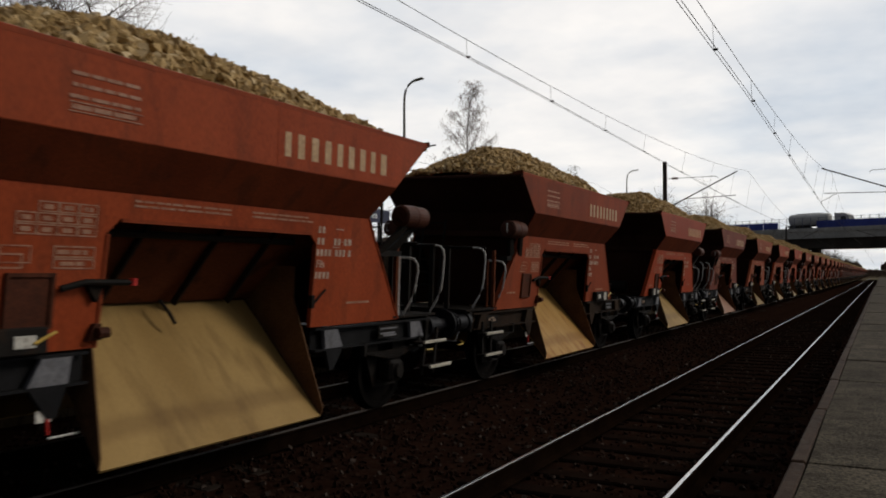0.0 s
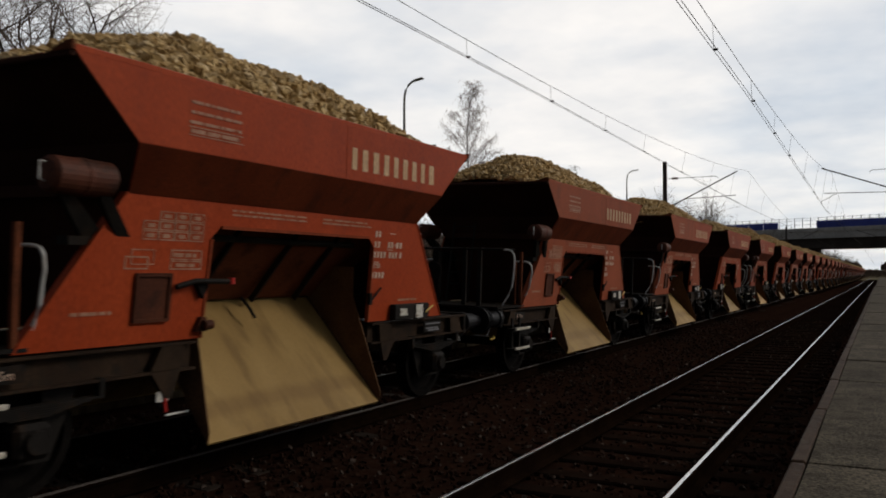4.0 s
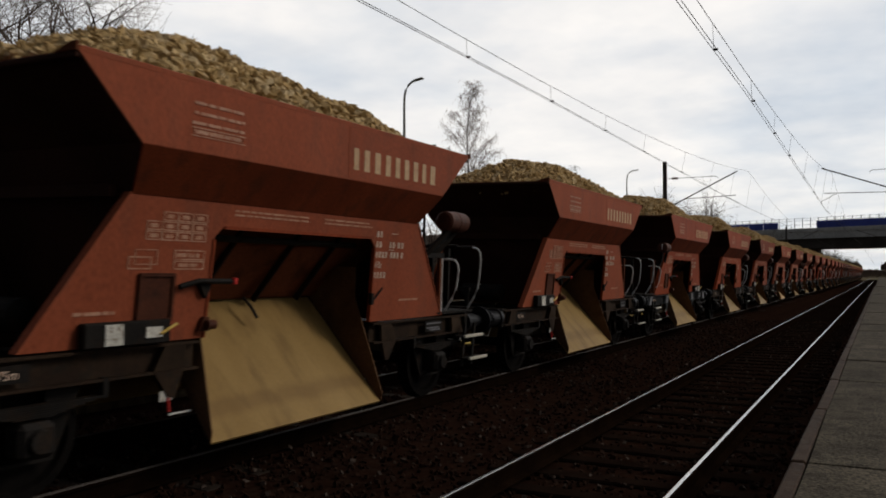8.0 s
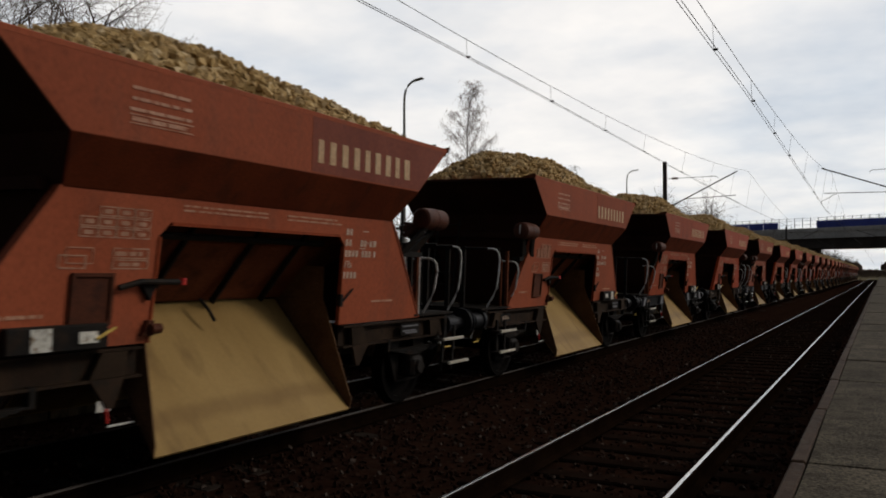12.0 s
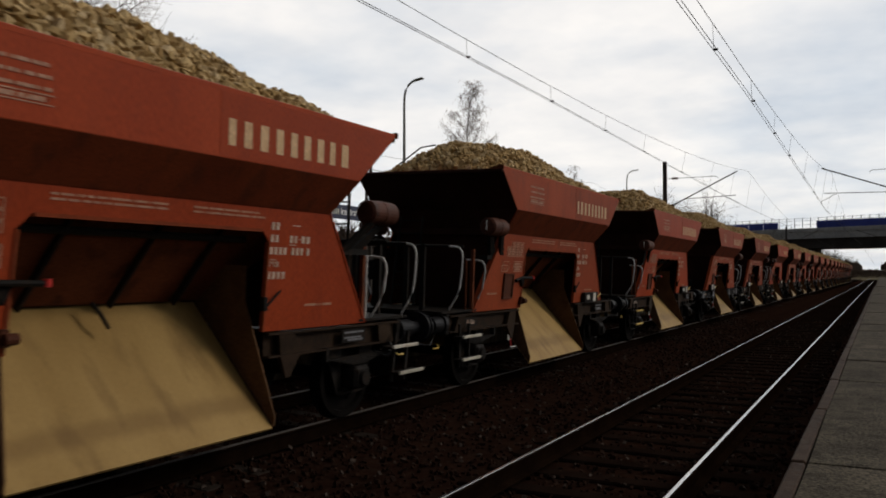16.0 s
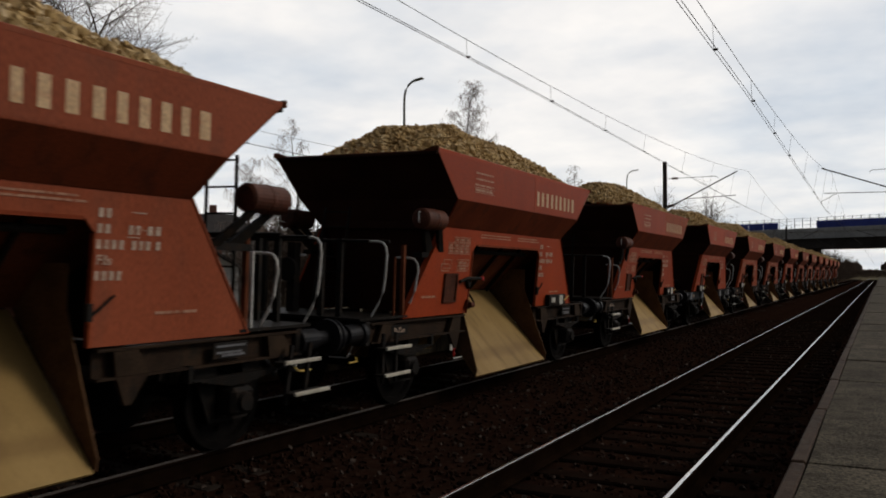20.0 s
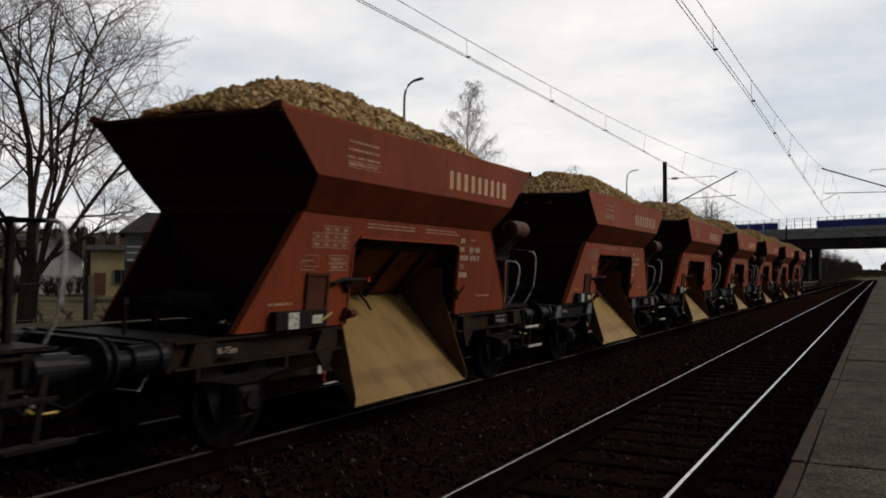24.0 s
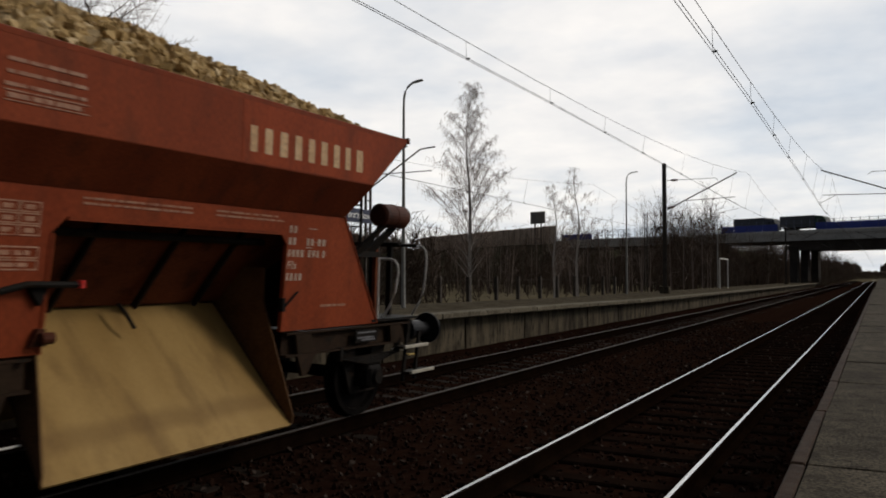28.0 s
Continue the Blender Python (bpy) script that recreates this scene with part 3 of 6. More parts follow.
    tube(bm, [(side * 0.99, side * -1.76, 0.49), (side * 0.99, side * -1.50, 0.49)], 0.010, 6)
    part("brake_rod", bm, GALV, hanger)


def platform_end(w, s):
    """Handrails, floor, steps, air cylinders and ladder at one end (s = +1 far, -1 near)."""
    bm = bmesh.new()
    box(bm, (0, s * 3.62, 1.165), (1.96, 1.10, 0.03))
    part("platform_floor", bm, UNDER, w)
    for side in (1, -1):
        x = side * 1.02
        for y0, top in ((3.45, 1.93), (4.16, 2.12)) if s > 0 else ((3.04, 1.93), (3.81, 2.12)):
            bm = bmesh.new()
            path = [(0.89, 1.14), (0.90, 1.20), (1.00, 1.36), (1.06, 1.50), (1.085, 1.68), (1.10, top - 0.17), (1.085, top - 0.07), (1.04, top - 0.015), (0.97, top), (0.76, top + 0.004)]
            tube(bm, [(side * a, s * y0, z) for a, z in path], 0.0155, 8)
            part("handrail", bm, GALV, w)
        if side > 0:
            bm = bmesh.new()
            tube(bm, [(x - side * 0.12, s * 3.30, 1.18), (x - side * 0.12, s * 3.30, 1.94)], 0.018, 8)
            part("handrail_post", bm, GALV if s > 0 else SLOPE, w)
            bm = bmesh.new()
            box(bm, (x - side * 0.08, s * 3.16, 1.62), (0.05, 0.05, 0.96))
            part("corner_post", bm, SLOPE, w)
        # steps
        ladder_step = bmesh.new()
        for dy in (0.14, 0.44):
            box(ladder_step, (side * 1.08, s * ((3.56 if s > 0 else 3.36) + dy), 0.68), (0.03, 0.05, 0.62), pose(0, 0, 0, -8 if s > 0 else 0, 0, 0))
        steps = part("step_hanger", ladder_step, UNDER, w)
        for y, z in ((3.76, 0.83), (3.93, 0.495)) if s > 0 else ((3.65, 0.82), (3.66, 0.495)):
            bm = bmesh.new()
            if side > 0:
                box(bm, (side * 1.215, s * y, z), (0.035, 0.58, 0.04), bevel=0.006)
                part("step_nosing", bm, STEP, steps)
                bm = bmesh.new()
            box(bm, (side * 1.12, s * y, z - 0.008), (0.15, 0.57, 0.022))
            part("step_tread", bm, UNDER, steps)
        # air cylinder on its two slanting arms
        q = 3.18 if s > 0 else 2.80
        bm = bmesh.new()
        lathe(bm, [(-0.285, 0.05), (-0.275, 0.11), (-0.25, 0.140), (-0.02, 0.144), (-0.01, 0.150), (0.02, 0.150), (0.03, 0.144), (0.25, 0.140), (0.275, 0.11), (0.285, 0.05)], "y", 24, (side * 1.13, s * q, 2.455))
        cyl = part("air_cylinder", bm, CYLINDER, w)
        bm = bmesh.new()
        slab(bm, [(side * 1.09, s * (q + 0.06), 2.34), (side * 1.09, s * (q + 0.18), 2.34), (side * 0.95, s * (q - 0.14), 2.00), (side * 0.95, s * (q - 0.36), 2.00)], (side * 0.05, 0, 0))
        slab(bm, [(side * 1.15, s * (q - 0.22), 2.36), (side * 1.15, s * (q - 0.11), 2.36), (side * 0.97, s * (q - 0.46), 1.98), (side * 0.97, s * (q - 0.60), 1.98)], (side * 0.05, 0, 0))
        box(bm, (side * 0.94, s * (q - 0.34), 1.98), (0.14, 0.66, 0.07))
        part("cylinder_arm", bm, UNDER, cyl)
        bm = bmesh.new()
        tube(bm, [(side * 1.13, s * (q + 0.285), 2.54), (side * 1.15, s * (q + 0.345), 2.54), (side * 1.15, s * (q + 0.345), 2.41), (side * 1.13, s * (q + 0.285), 2.40)], 0.008, 6)
        part("pull_handle", bm, GALV, cyl)
    # transverse rails and end frame
    for y, z in ((3.60, 2.13), (4.06, 2.12)):
        bm = bmesh.new()
        tube(bm, [(-1.0, s * y, z), (1.0, s * y, z)], 0.02, 8)
        part("cross_rail", bm, UNDER, w)
    for x in (-0.62, 0.30, 0.58):
        bm = bmesh.new()
        box(bm, (x, s * 4.06, 1.66), (0.07, 0.05, 0.98))
        part("rail_post", bm, UNDER, w)
    # brake column with its hand wheel
    bm = bmesh.new()
    box(bm, (-0.42, s * 3.72, 1.62), (0.12, 0.12, 0.95))
    col = part("brake_column", bm, UNDER, w)
    bm = bmesh.new()
    lathe(bm, [(-0.02, 0.11), (-0.02, 0.155), (0.02, 0.155), (0.02, 0.11)], "y", 20, (-0.42, s * 3.85, 1.74))
    part("hand_wheel", bm, UNDER, col)
    # yellow cock at the brake pipe
    bm = bmesh.new()
    tube(bm, [(0.86, s * 4.06, 0.70), (0.90, s * 4.10, 0.66), (0.91, s * 4.28, 0.66)], 0.012, 6)
    part("cock_handle", bm, YELLOW, w, "yellow cock handle")
    # ladder up the hopper's end
    for x in (s * 0.08, s * 0.50):
        bm = bmesh.new()
        tube(bm, [(x, s * 3.46, 1.18), (x, s * 3.46, 2.95)] if s > 0 else [(x, s * 3.20, 1.18), (x, s * 2.95, 2.62)], 0.020, 6)
        part("ladder_rail", bm, UNDER, w)
    for k in range(6):
        bm = bmesh.new()
        z = 1.50 + (0.28 if s > 0 else 0.21) * k
        y = s * (3.46 if s > 0 else 3.20 - (z - 1.18) * 0.1736)
        tube(bm, [(s * 0.08, y, z), (s * 0.50, y, z)], 0.012, 6)
        part("ladder_rung", bm, UNDER, w)


def plain_end(w, s):
    bm = bmesh.new()
    box(bm, (0, s * 3.75, 1.10), (1.5, 0.9, 0.02))
    part("end_deck", bm, UNDER, w)
    bm = bmesh.new()
    tube(bm, [(0.28, s * 3.9, 1.1), (0.28, s * 3.9, 1.42)], 0.018, 6)
    box(bm, (0.28, s * 3.9, 1.44), (0.05, 0.05, 0.06))
    part("brake_valve", bm, UNDER, w)
    bm = bmesh.new()
    box(bm, (-0.1, s * 3.2, 1.42), (0.42, 0.05, 0.06)), box(bm, (-0.1, s * 3.2, 1.27), (0.06, 0.05, 0.3))
    part("valve_bracket", bm, UNDER, w)
    bm = bmesh.new()
    lathe(bm, [(-0.42, 0.05), (-0.38, 0.15), (0.38, 0.15), (0.42, 0.05)], "x", 16, (0, s * 2.75, 1.36))
    part("air_reservoir", bm, UNDER, w)


def build_wagon(far):
    """far = True: the platform lies at the +y end."""
    w = thing("hopper_wagon", "oxide-red two-axle ballast hopper wagon with open cream side chutes, loaded", "rail wagon", "wagons of the ballast train")
    bm = bmesh.new()
    outer = [ring(RIM_X, RIM_Y, RIM_Z - 0.06, RIM_LEAD), ring(RIM_X, BAND_Y, BAND_Z), ring(WAIST_X, WAIST_Y, WAIST_Z)]
    inner = [ring(WAIST_X - 0.03, WAIST_Y - 0.03, WAIST_Z + 0.02), ring(RIM_X - 0.02, BAND_Y - 0.02, BAND_Z + 0.01), ring(RIM_X - 0.02, RIM_Y - 0.02, RIM_Z - 0.06, RIM_LEAD)]
    loft(bm, outer + inner + outer[:1])
    bmesh.ops.remove_doubles(bm, verts=bm.verts, dist=1e-5)
    part("hopper", bm, REDS[0], w)
    # thin dark plate that paints the shade under the top band, near flank only
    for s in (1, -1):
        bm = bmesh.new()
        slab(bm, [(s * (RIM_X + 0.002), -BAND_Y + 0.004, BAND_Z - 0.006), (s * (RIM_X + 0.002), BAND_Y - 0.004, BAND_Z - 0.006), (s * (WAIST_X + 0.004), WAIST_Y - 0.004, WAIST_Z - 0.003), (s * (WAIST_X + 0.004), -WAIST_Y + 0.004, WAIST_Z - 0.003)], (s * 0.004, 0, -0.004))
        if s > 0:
            part("shoulder_plate", bm, SHOULDER_SHADE, w)
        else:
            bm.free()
    bm = bmesh.new()
    loft(bm, [ring(WAIST_X - 0.004, WAIST_Y - 0.004, WAIST_Z - 0.003), ring(0.16, 1.30, 1.42), ring(0.13, 1.27, 1.44), ring(WAIST_X - 0.034, WAIST_Y - 0.034, WAIST_Z + 0.016), ring(WAIST_X - 0.004, WAIST_Y - 0.004, WAIST_Z - 0.003)])
    bmesh.ops.remove_doubles(bm, verts=bm.verts, dist=1e-5)
    part("hopper_slope", bm, SLOPE, w)
    # dark sheets over the hopper's ends, their shade put into the colour
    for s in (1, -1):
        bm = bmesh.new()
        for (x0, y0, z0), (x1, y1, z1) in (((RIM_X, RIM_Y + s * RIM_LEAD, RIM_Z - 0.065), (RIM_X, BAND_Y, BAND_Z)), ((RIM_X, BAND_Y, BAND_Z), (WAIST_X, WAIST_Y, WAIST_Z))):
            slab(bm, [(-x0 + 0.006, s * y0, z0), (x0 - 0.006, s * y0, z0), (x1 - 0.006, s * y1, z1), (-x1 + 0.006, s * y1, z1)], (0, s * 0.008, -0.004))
        part("end_sheet", bm, END_SHADE, w)
    for side in (1, -1):
        bm = bmesh.new()
        z = RIM_Z
        a = RIM_LEAD - RIM_Y
        slab(bm, [(side * (RIM_X - 0.035), a, z - 0.07), (side * (RIM_X + 0.002), a, z - 0.07), (side * (RIM_X + 0.002), a + 0.02, z - 0.03), (side * (RIM_X - 0.01), a + 0.04, z - 0.022), (side * (RIM_X - 0.035), a + 0.02, z - 0.03)], (0, 2 * RIM_Y, 0))
        part("top_rail", bm, REDS[0], w)
        for s in (1, -1):
            bm = bmesh.new()
            slab(bm, [(side * (RIM_X + 0.02), s * (RIM_Y + 0.004) + RIM_LEAD, z - 0.075), (side * (RIM_X + 0.02), s * (RIM_Y + 0.004) + RIM_LEAD, z - 0.005), (side * (RIM_X - 0.05), s * (RIM_Y + 0.004) + RIM_LEAD, z - 0.008), (side * (RIM_X - 0.14), s * (RIM_Y + 0.004) + RIM_LEAD, z - 0.035), (side * (RIM_X - 0.26), s * (RIM_Y + 0.004) + RIM_LEAD, z - 0.075)], (0, s * 0.03, 0))
            part("corner_cap", bm, SLOPE, w)
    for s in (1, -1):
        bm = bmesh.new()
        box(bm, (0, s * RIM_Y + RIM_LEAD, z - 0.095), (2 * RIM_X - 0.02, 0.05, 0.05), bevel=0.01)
        part("end_rail", bm, END_SHADE, w)
        # lower end wall between the side plates, shade put into its colour
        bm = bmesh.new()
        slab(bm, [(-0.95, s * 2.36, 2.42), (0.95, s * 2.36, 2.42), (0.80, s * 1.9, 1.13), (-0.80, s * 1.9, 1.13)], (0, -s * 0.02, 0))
        part("end_wall", bm, END_SHADE, w)
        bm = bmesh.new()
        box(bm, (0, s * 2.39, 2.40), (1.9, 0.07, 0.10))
        part("waist_beam", bm, END_SHADE, w)
        bm = bmesh.new()
        box(bm, (0, s * 3.98, 0.985), (1.95, 0.10, 0.30), bevel=0.01)
        part("end_beam", bm, UNDER, w)
        bm = bmesh.new()
        tube(bm, [(0, s * 4.0, 0.98), (0, s * 4.28, 0.98), (0, s * 4.38, 0.94), (0, s * 4.42, 1.03)], 0.045, 8)
        hook = part("draw_hook", bm, UNDER, w)
        bm = bmesh.new()
        tube(bm, [(0.08, s * 4.30, 0.96), (0.08, s * 4.62, 0.84), (-0.08, s * 4.62, 0.84), (-0.08, s * 4.30, 0.96)], 0.022, 6)
        part("coupling_link", bm, UNDER, hook)
        bm = bmesh.new()
        tube(bm, [(0.35, s * 4.02, 0.85), (0.36, s * 4.20, 0.70), (0.25, s * 4.45, 0.52), (0.15, s * 4.6, 0.60)], 0.022, 6)
        part("brake_hose", bm, BLACK, w)
        for x in (0.875, -0.875):
            bm = bmesh.new()
            lathe(bm, [(s * 4.02, 0.15), (s * 4.10, 0.15), (s * 4.11, 0.125), (s * 4.36, 0.12)], "y", 20, (x, 0, 0.99))
            buf = part("buffer", bm, BUFFER, w, smooth=False)
            bm = bmesh.new()
            lathe(bm, [(s * 4.36, 0.085), (s * 4.585, 0.085), (s * 4.59, 0.21), (s * 4.62, 0.215), (s * 4.645, 0.17), (s * 4.65, 0.05)], "y", 24, (x, 0, 0.99))
            part("buffer_head", bm, BUFFER, buf)
        for x in (0.80,):
            bm = bmesh.new()
            tube(bm, [(x, s * 4.05, 0.84), (x, s * 4.16, 0.70), (x * 0.7, s * 4.20, 0.70)], 0.009, 6)
            part("shunter_grip", bm, GALV, w)
        # wheelset
        bm = bmesh.new()
        lathe(bm, [(-1.02, 0.06), (-0.8, 0.075), (0.8, 0.075), (1.02, 0.06)], "x", 14)
        ws = part("wheelset", bm, WHEEL, w)
        ws.matrix_basis = pose(0, s * 3.05, 0.50)
        for side in (1, -1):
            bm = bmesh.new()
            lathe(bm, [(side * 0.665, 0.10), (side * 0.68, 0.44), (side * 0.68, 0.525), (side * 0.712, 0.525), (side * 0.722, 0.505), (side * 0.82, 0.498), (side * 0.82, 0.43), (side * 0.765, 0.41), (side * 0.76, 0.16), (side * 0.84, 0.13), (side * 0.84, 0.06)], "x", 28)
            for k in range(2):
                a = math.pi * k
                lathe(bm, [(side * 0.79, 0.035), (side * 0.80, 0.03)], "x", 8, (0, 0.28 * math.cos(a), 0.28 * math.sin(a)))
            part("wheel", bm, WHEEL, ws)
    bm = bmesh.new()
    for y in (-2.0, 2.0):
        box(bm, (0, y, 0.985), (1.5, 0.12, 0.22))
    box(bm, (0, 0, 0.98), (0.18, 7.8, 0.16))
    part("underframe", bm, UNDER, w)
    side_of_wagon(w, 1, 1 if far else -1)
    side_of_wagon(w, -1, -1 if far else 1)
    platform_end(w, 1 if far else -1)
    plain_end(w, -1 if far else 1)
    return w


ORDER = "BABABBAAABABBBABBBBAABABBAABBABAABBBBBBBBAAB"        # A: platform at the leading end, B: at the trailing end
START = 5.71              # middle of the first wagon at the start
PAINT = {0: 0, 7: 2, 8: 2, 9: 0, 15: 0, 19: 2, 22: 2, 23: 1, 24: 1, 26: 1, 27: 0, 32: 1, 36: 1, 40: 0, 41: 1, 42: 1, 43: 3}      # paint of the wagons seen close by
PATCHES = {8: REDS[0], 17: REDS[1], 18: PURPLE, 28: REDS[0], 31: REDS[1], 32: REDS[2], 36: REDS[0], 43: REDS[0]}      # repainted panels of another red
SLACK = {3: -0.11, 28: 0.04, 29: 0.08, 30: 0.07, 31: 0.06, 32: 0.06, 38: -0.04, 40: 0.03}          # play in the couplings
TRACK_X = -6.49
CANT = Matrix.Translation((0, 0, 0.02)) @ Matrix.Rotation(radians(1.9), 4, "Y")      # the train's track leans towards the near platform


def travelled(t):
    return 0.06 + 13.4613 * t + 0.0643336 * t ** 2 - 0.00364657 * t ** 3 + 0.000135852 * t ** 4 - 1.7681e-6 * t ** 5


def heap_height(x, y, seed):
    u = y + (0.8, 0.4, 1.0, 0.6, 0.3)[seed]              # the crest lies a little towards the leading end
    along_y = 1 - (-u / (2.25, 2.45, 2.1, 2.35, 2.2)[seed]) ** 2.5 if u < 0 else 1 - (u / (4.0, 3.6, 4.1, 3.8, 3.3)[seed]) ** 2.6
    h = max(0.0, along_y) * max(0.0, 1 - (abs(x) / 1.38) ** 2.2) * (0.78, 0.74, 0.76, 0.81, 0.60)[seed]
    return 3.24 + h + 0.09 * noise.noise((x * 1.3 + seed * 9, y * 1.1, seed)) + 0.06 * noise.noise((x * 3, y * 3 + seed, 4.0))


def build_heap(seed):
    nx, ny = 22, 52
    vs = [(-1.325 + 2.65 * i / nx, -2.84 + 5.82 * j / ny) for j in range(ny + 1) for i in range(nx + 1)]
    vs = [(x, y, heap_height(x, y, seed) - 0.045) for x, y in vs]
    fs = [(j * (nx + 1) + i, j * (nx + 1) + i + 1, (j + 1) * (nx + 1) + i + 1, (j + 1) * (nx + 1) + i) for j in range(ny) for i in range(nx)]
    bed = raw("ballast_load", vs, fs, LOAD)
    tagged(bed, "heaped load of pale yellow-brown limestone ballast in a hopper", "ballast load", "loads of the ballast train")

    def spot(k, rng):
        x, y = rng.uniform(-1.29, 1.29), rng.uniform(-2.86, 2.97)
        return x, y, heap_height(x, y, seed) - rng.uniform(0.0, 0.03)

    v, f = rocks(5600, spot, 0.049, 40 + seed)
    chips = raw("stone_layer", v, f, STONE, bed)
    tagged(chips, kind="stuff")
    return bed


def recolour(ob, red, chute_paint, step, patch, grey):
    for o in (ob, *ob.children_recursive):
        if not o.data or not o.material_slots:
            continue
        base = o.data.materials[0]
        pick = {REDS[0]: red, CREAM: chute_paint, STEP: step, REPAINT: patch, PATCH: GREYED if grey else PATCH, BRACKET: PALE if grey else BRACKET}.get(base)
        if pick:
            o.material_slots[0].link = "OBJECT"
            o.material_slots[0].material = pick


def build_train():
    rng = random.Random(11)
    models = {"A": build_wagon(False), "B": build_wagon(True)}
    heaps = [build_heap(s) for s in range(5)]
    used, train = set(), []
    for n, k in enumerate("A" + ORDER, start=-1):
        m = Matrix.Translation((TRACK_X, START + n * PITCH, 0)) @ CANT
        if k in used:
            w = copy_thing(models[k], m)
        else:
            w = models[k]
            w.matrix_basis = m
            used.add(k)
        hp = heaps[n + 1] if n + 1 < 4 else heaps[4] if n == 9 else copy_thing(heaps[(n * 3 + n // 5) % 4], m)
        hp.matrix_basis = m
        pick = rng.choices(REDS, (4, 3, 3, 2))[0]
        red = PURPLE if n == 3 else REDS[PAINT[n]] if n in PAINT else pick
        recolour(w, red, PINK if n == 3 else OCHRE if n in (17, 1, 10) else CREAM, YELLOW if n in (26, 42) else UNDER if n == 36 else STEP, PATCHES.get(n, red), n in (0, 2, 3, 14, 20, 22, 27, 33, 38, 40, 41))
        if n == 3:
            w["label"] = "purple-brown two-axle ballast hopper wagon with pinkish side chutes, loaded"
        if n in (13, 23):
            # these two lack the cylinder on the near flank
            for o in [c for c in w.children if c.name.startswith("air_cylinder") and c.data.vertices[0].co.x > 0]:
                for q in (*o.children, o):
                    bpy.data.objects.remove(q)
        elif red == REDS[2] and n != 3:
            w["label"] = "faded red two-axle ballast hopper wagon with open cream side chutes, loaded"
        train.append((n, w, hp))
    return train


TRAIN = build_train()


# ---- ground, tracks, platforms ----
BALLAST = surface("dark_rusty_ballast", (0.0102, 0.0046, 0.0030), (0.0185, 0.0086, 0.0056), 5.0, 0.95, bump=0.9, fine=24, stain=(0.022, 0.016, 0.012), stain_amount=0.5, spec=0.0)
CHIPS = island("ballast_chips", [(0.0105, 0.0047, 0.0031), (0.0195, 0.0090, 0.0058), (0.032, 0.016, 0.0105), (0.0135, 0.0064, 0.0041), (0.025, 0.012, 0.0075), (0.017, 0.0080, 0.0053), (0.085, 0.064, 0.052)], 0.95)
GRASS = surface("winter_grass", (0.085, 0.070, 0.044), (0.145, 0.120, 0.078), 0.35, 0.95, bump=0.8, fine=6, stain=(0.040, 0.044, 0.020), stain_amount=0.6, spec=0.0)
SLEEPER = surface("grimy_concrete_sleeper", (0.0085, 0.0047, 0.0033), (0.0145, 0.0085, 0.0062), 3.0, 0.9, bump=0.3, stain=(0.010, 0.007, 0.005), spec=0.0)
SLEEPER_PALE = surface("pale_dusty_sleeper", (0.014, 0.010, 0.0075), (0.026, 0.019, 0.015), 3.0, 0.9, bump=0.3, stain=(0.012, 0.009, 0.007), stain_amount=0.6, spec=0.02)
RAIL_TOP = surface("polished_rail_head", (0.48, 0.48, 0.48), (0.58, 0.58, 0.58), 2.0, 0.22, 1.0, bump=0.02, stretch=(8, 0.3, 8))
RAIL_DULL = surface("dull_rail_head", (0.035, 0.026, 0.021), (0.055, 0.043, 0.036), 2.0, 0.7, 0.0, bump=0.02, stretch=(8, 0.3, 8))
RAIL_SIDE = surface("rusty_rail_web", (0.0052, 0.0027, 0.0018), (0.0095, 0.0051, 0.0031), 4.0, 0.9, bump=0.2, spec=0.0)
CONCRETE = surface("weathered_concrete", (0.052, 0.043, 0.031), (0.096, 0.081, 0.058), 2.2, 0.95, bump=1.0, fine=42, grain=0.75, stain=(0.030, 0.025, 0.018), stain_amount=0.7, spec=0.05)
PAVED = surface("dark_gravel_paving", (0.060, 0.050, 0.036), (0.100, 0.084, 0.060), 1.5, 0.95, bump=0.9, fine=35, grain=0.4, stain=(0.02, 0.018, 0.012), stain_amount=0.7, spec=0.0)
EDGE = surface("worn_platform_edge", (0.10, 0.086, 0.062), (0.175, 0.152, 0.112), 2.0, 0.95, bump=0.9, fine=45, grain=0.4, stain=(0.05, 0.042, 0.03), stain_amount=0.6, spec=0.05)
WALL_CONC = surface("streaked_platform_wall", (0.026, 0.020, 0.013), (0.120, 0.098, 0.066), 1.6, 0.9, bump=0.3, stain=(0.020, 0.017, 0.011), stain_amount=0.9, stretch=(1, 1.6, 0.6), spec=0.1)
COPING = surface("brown_stained_coping", (0.030, 0.017, 0.010), (0.054, 0.032, 0.020), 3.0, 0.9, bump=0.6, stain=(0.075, 0.058, 0.042), spec=0.15)
JOINT = surface("dirt_filled_joint", (0.018, 0.014, 0.011), (0.030, 0.024, 0.018), 4.0, 0.95, bump=0.3, spec=0.0)
MASTM = surface("dark_galvanised_mast", (0.052, 0.044, 0.038), (0.085, 0.073, 0.063), 3.0, 0.75, 0.0, bump=0.1, spec=0.1)
POLE_GREY = surface("grey_lamp_post", (0.22, 0.215, 0.20), (0.30, 0.295, 0.28), 3.0, 0.55, 0.3, bump=0.05)
WIRE = surface("copper_wire", (0.030, 0.028, 0.026), (0.045, 0.042, 0.038), 3.0, 0.6, 0.3, bump=0.0)
PORCELAIN = surface("brown_insulator", (0.06, 0.03, 0.02), (0.09, 0.045, 0.03), 3.0, 0.3, bump=0.0)


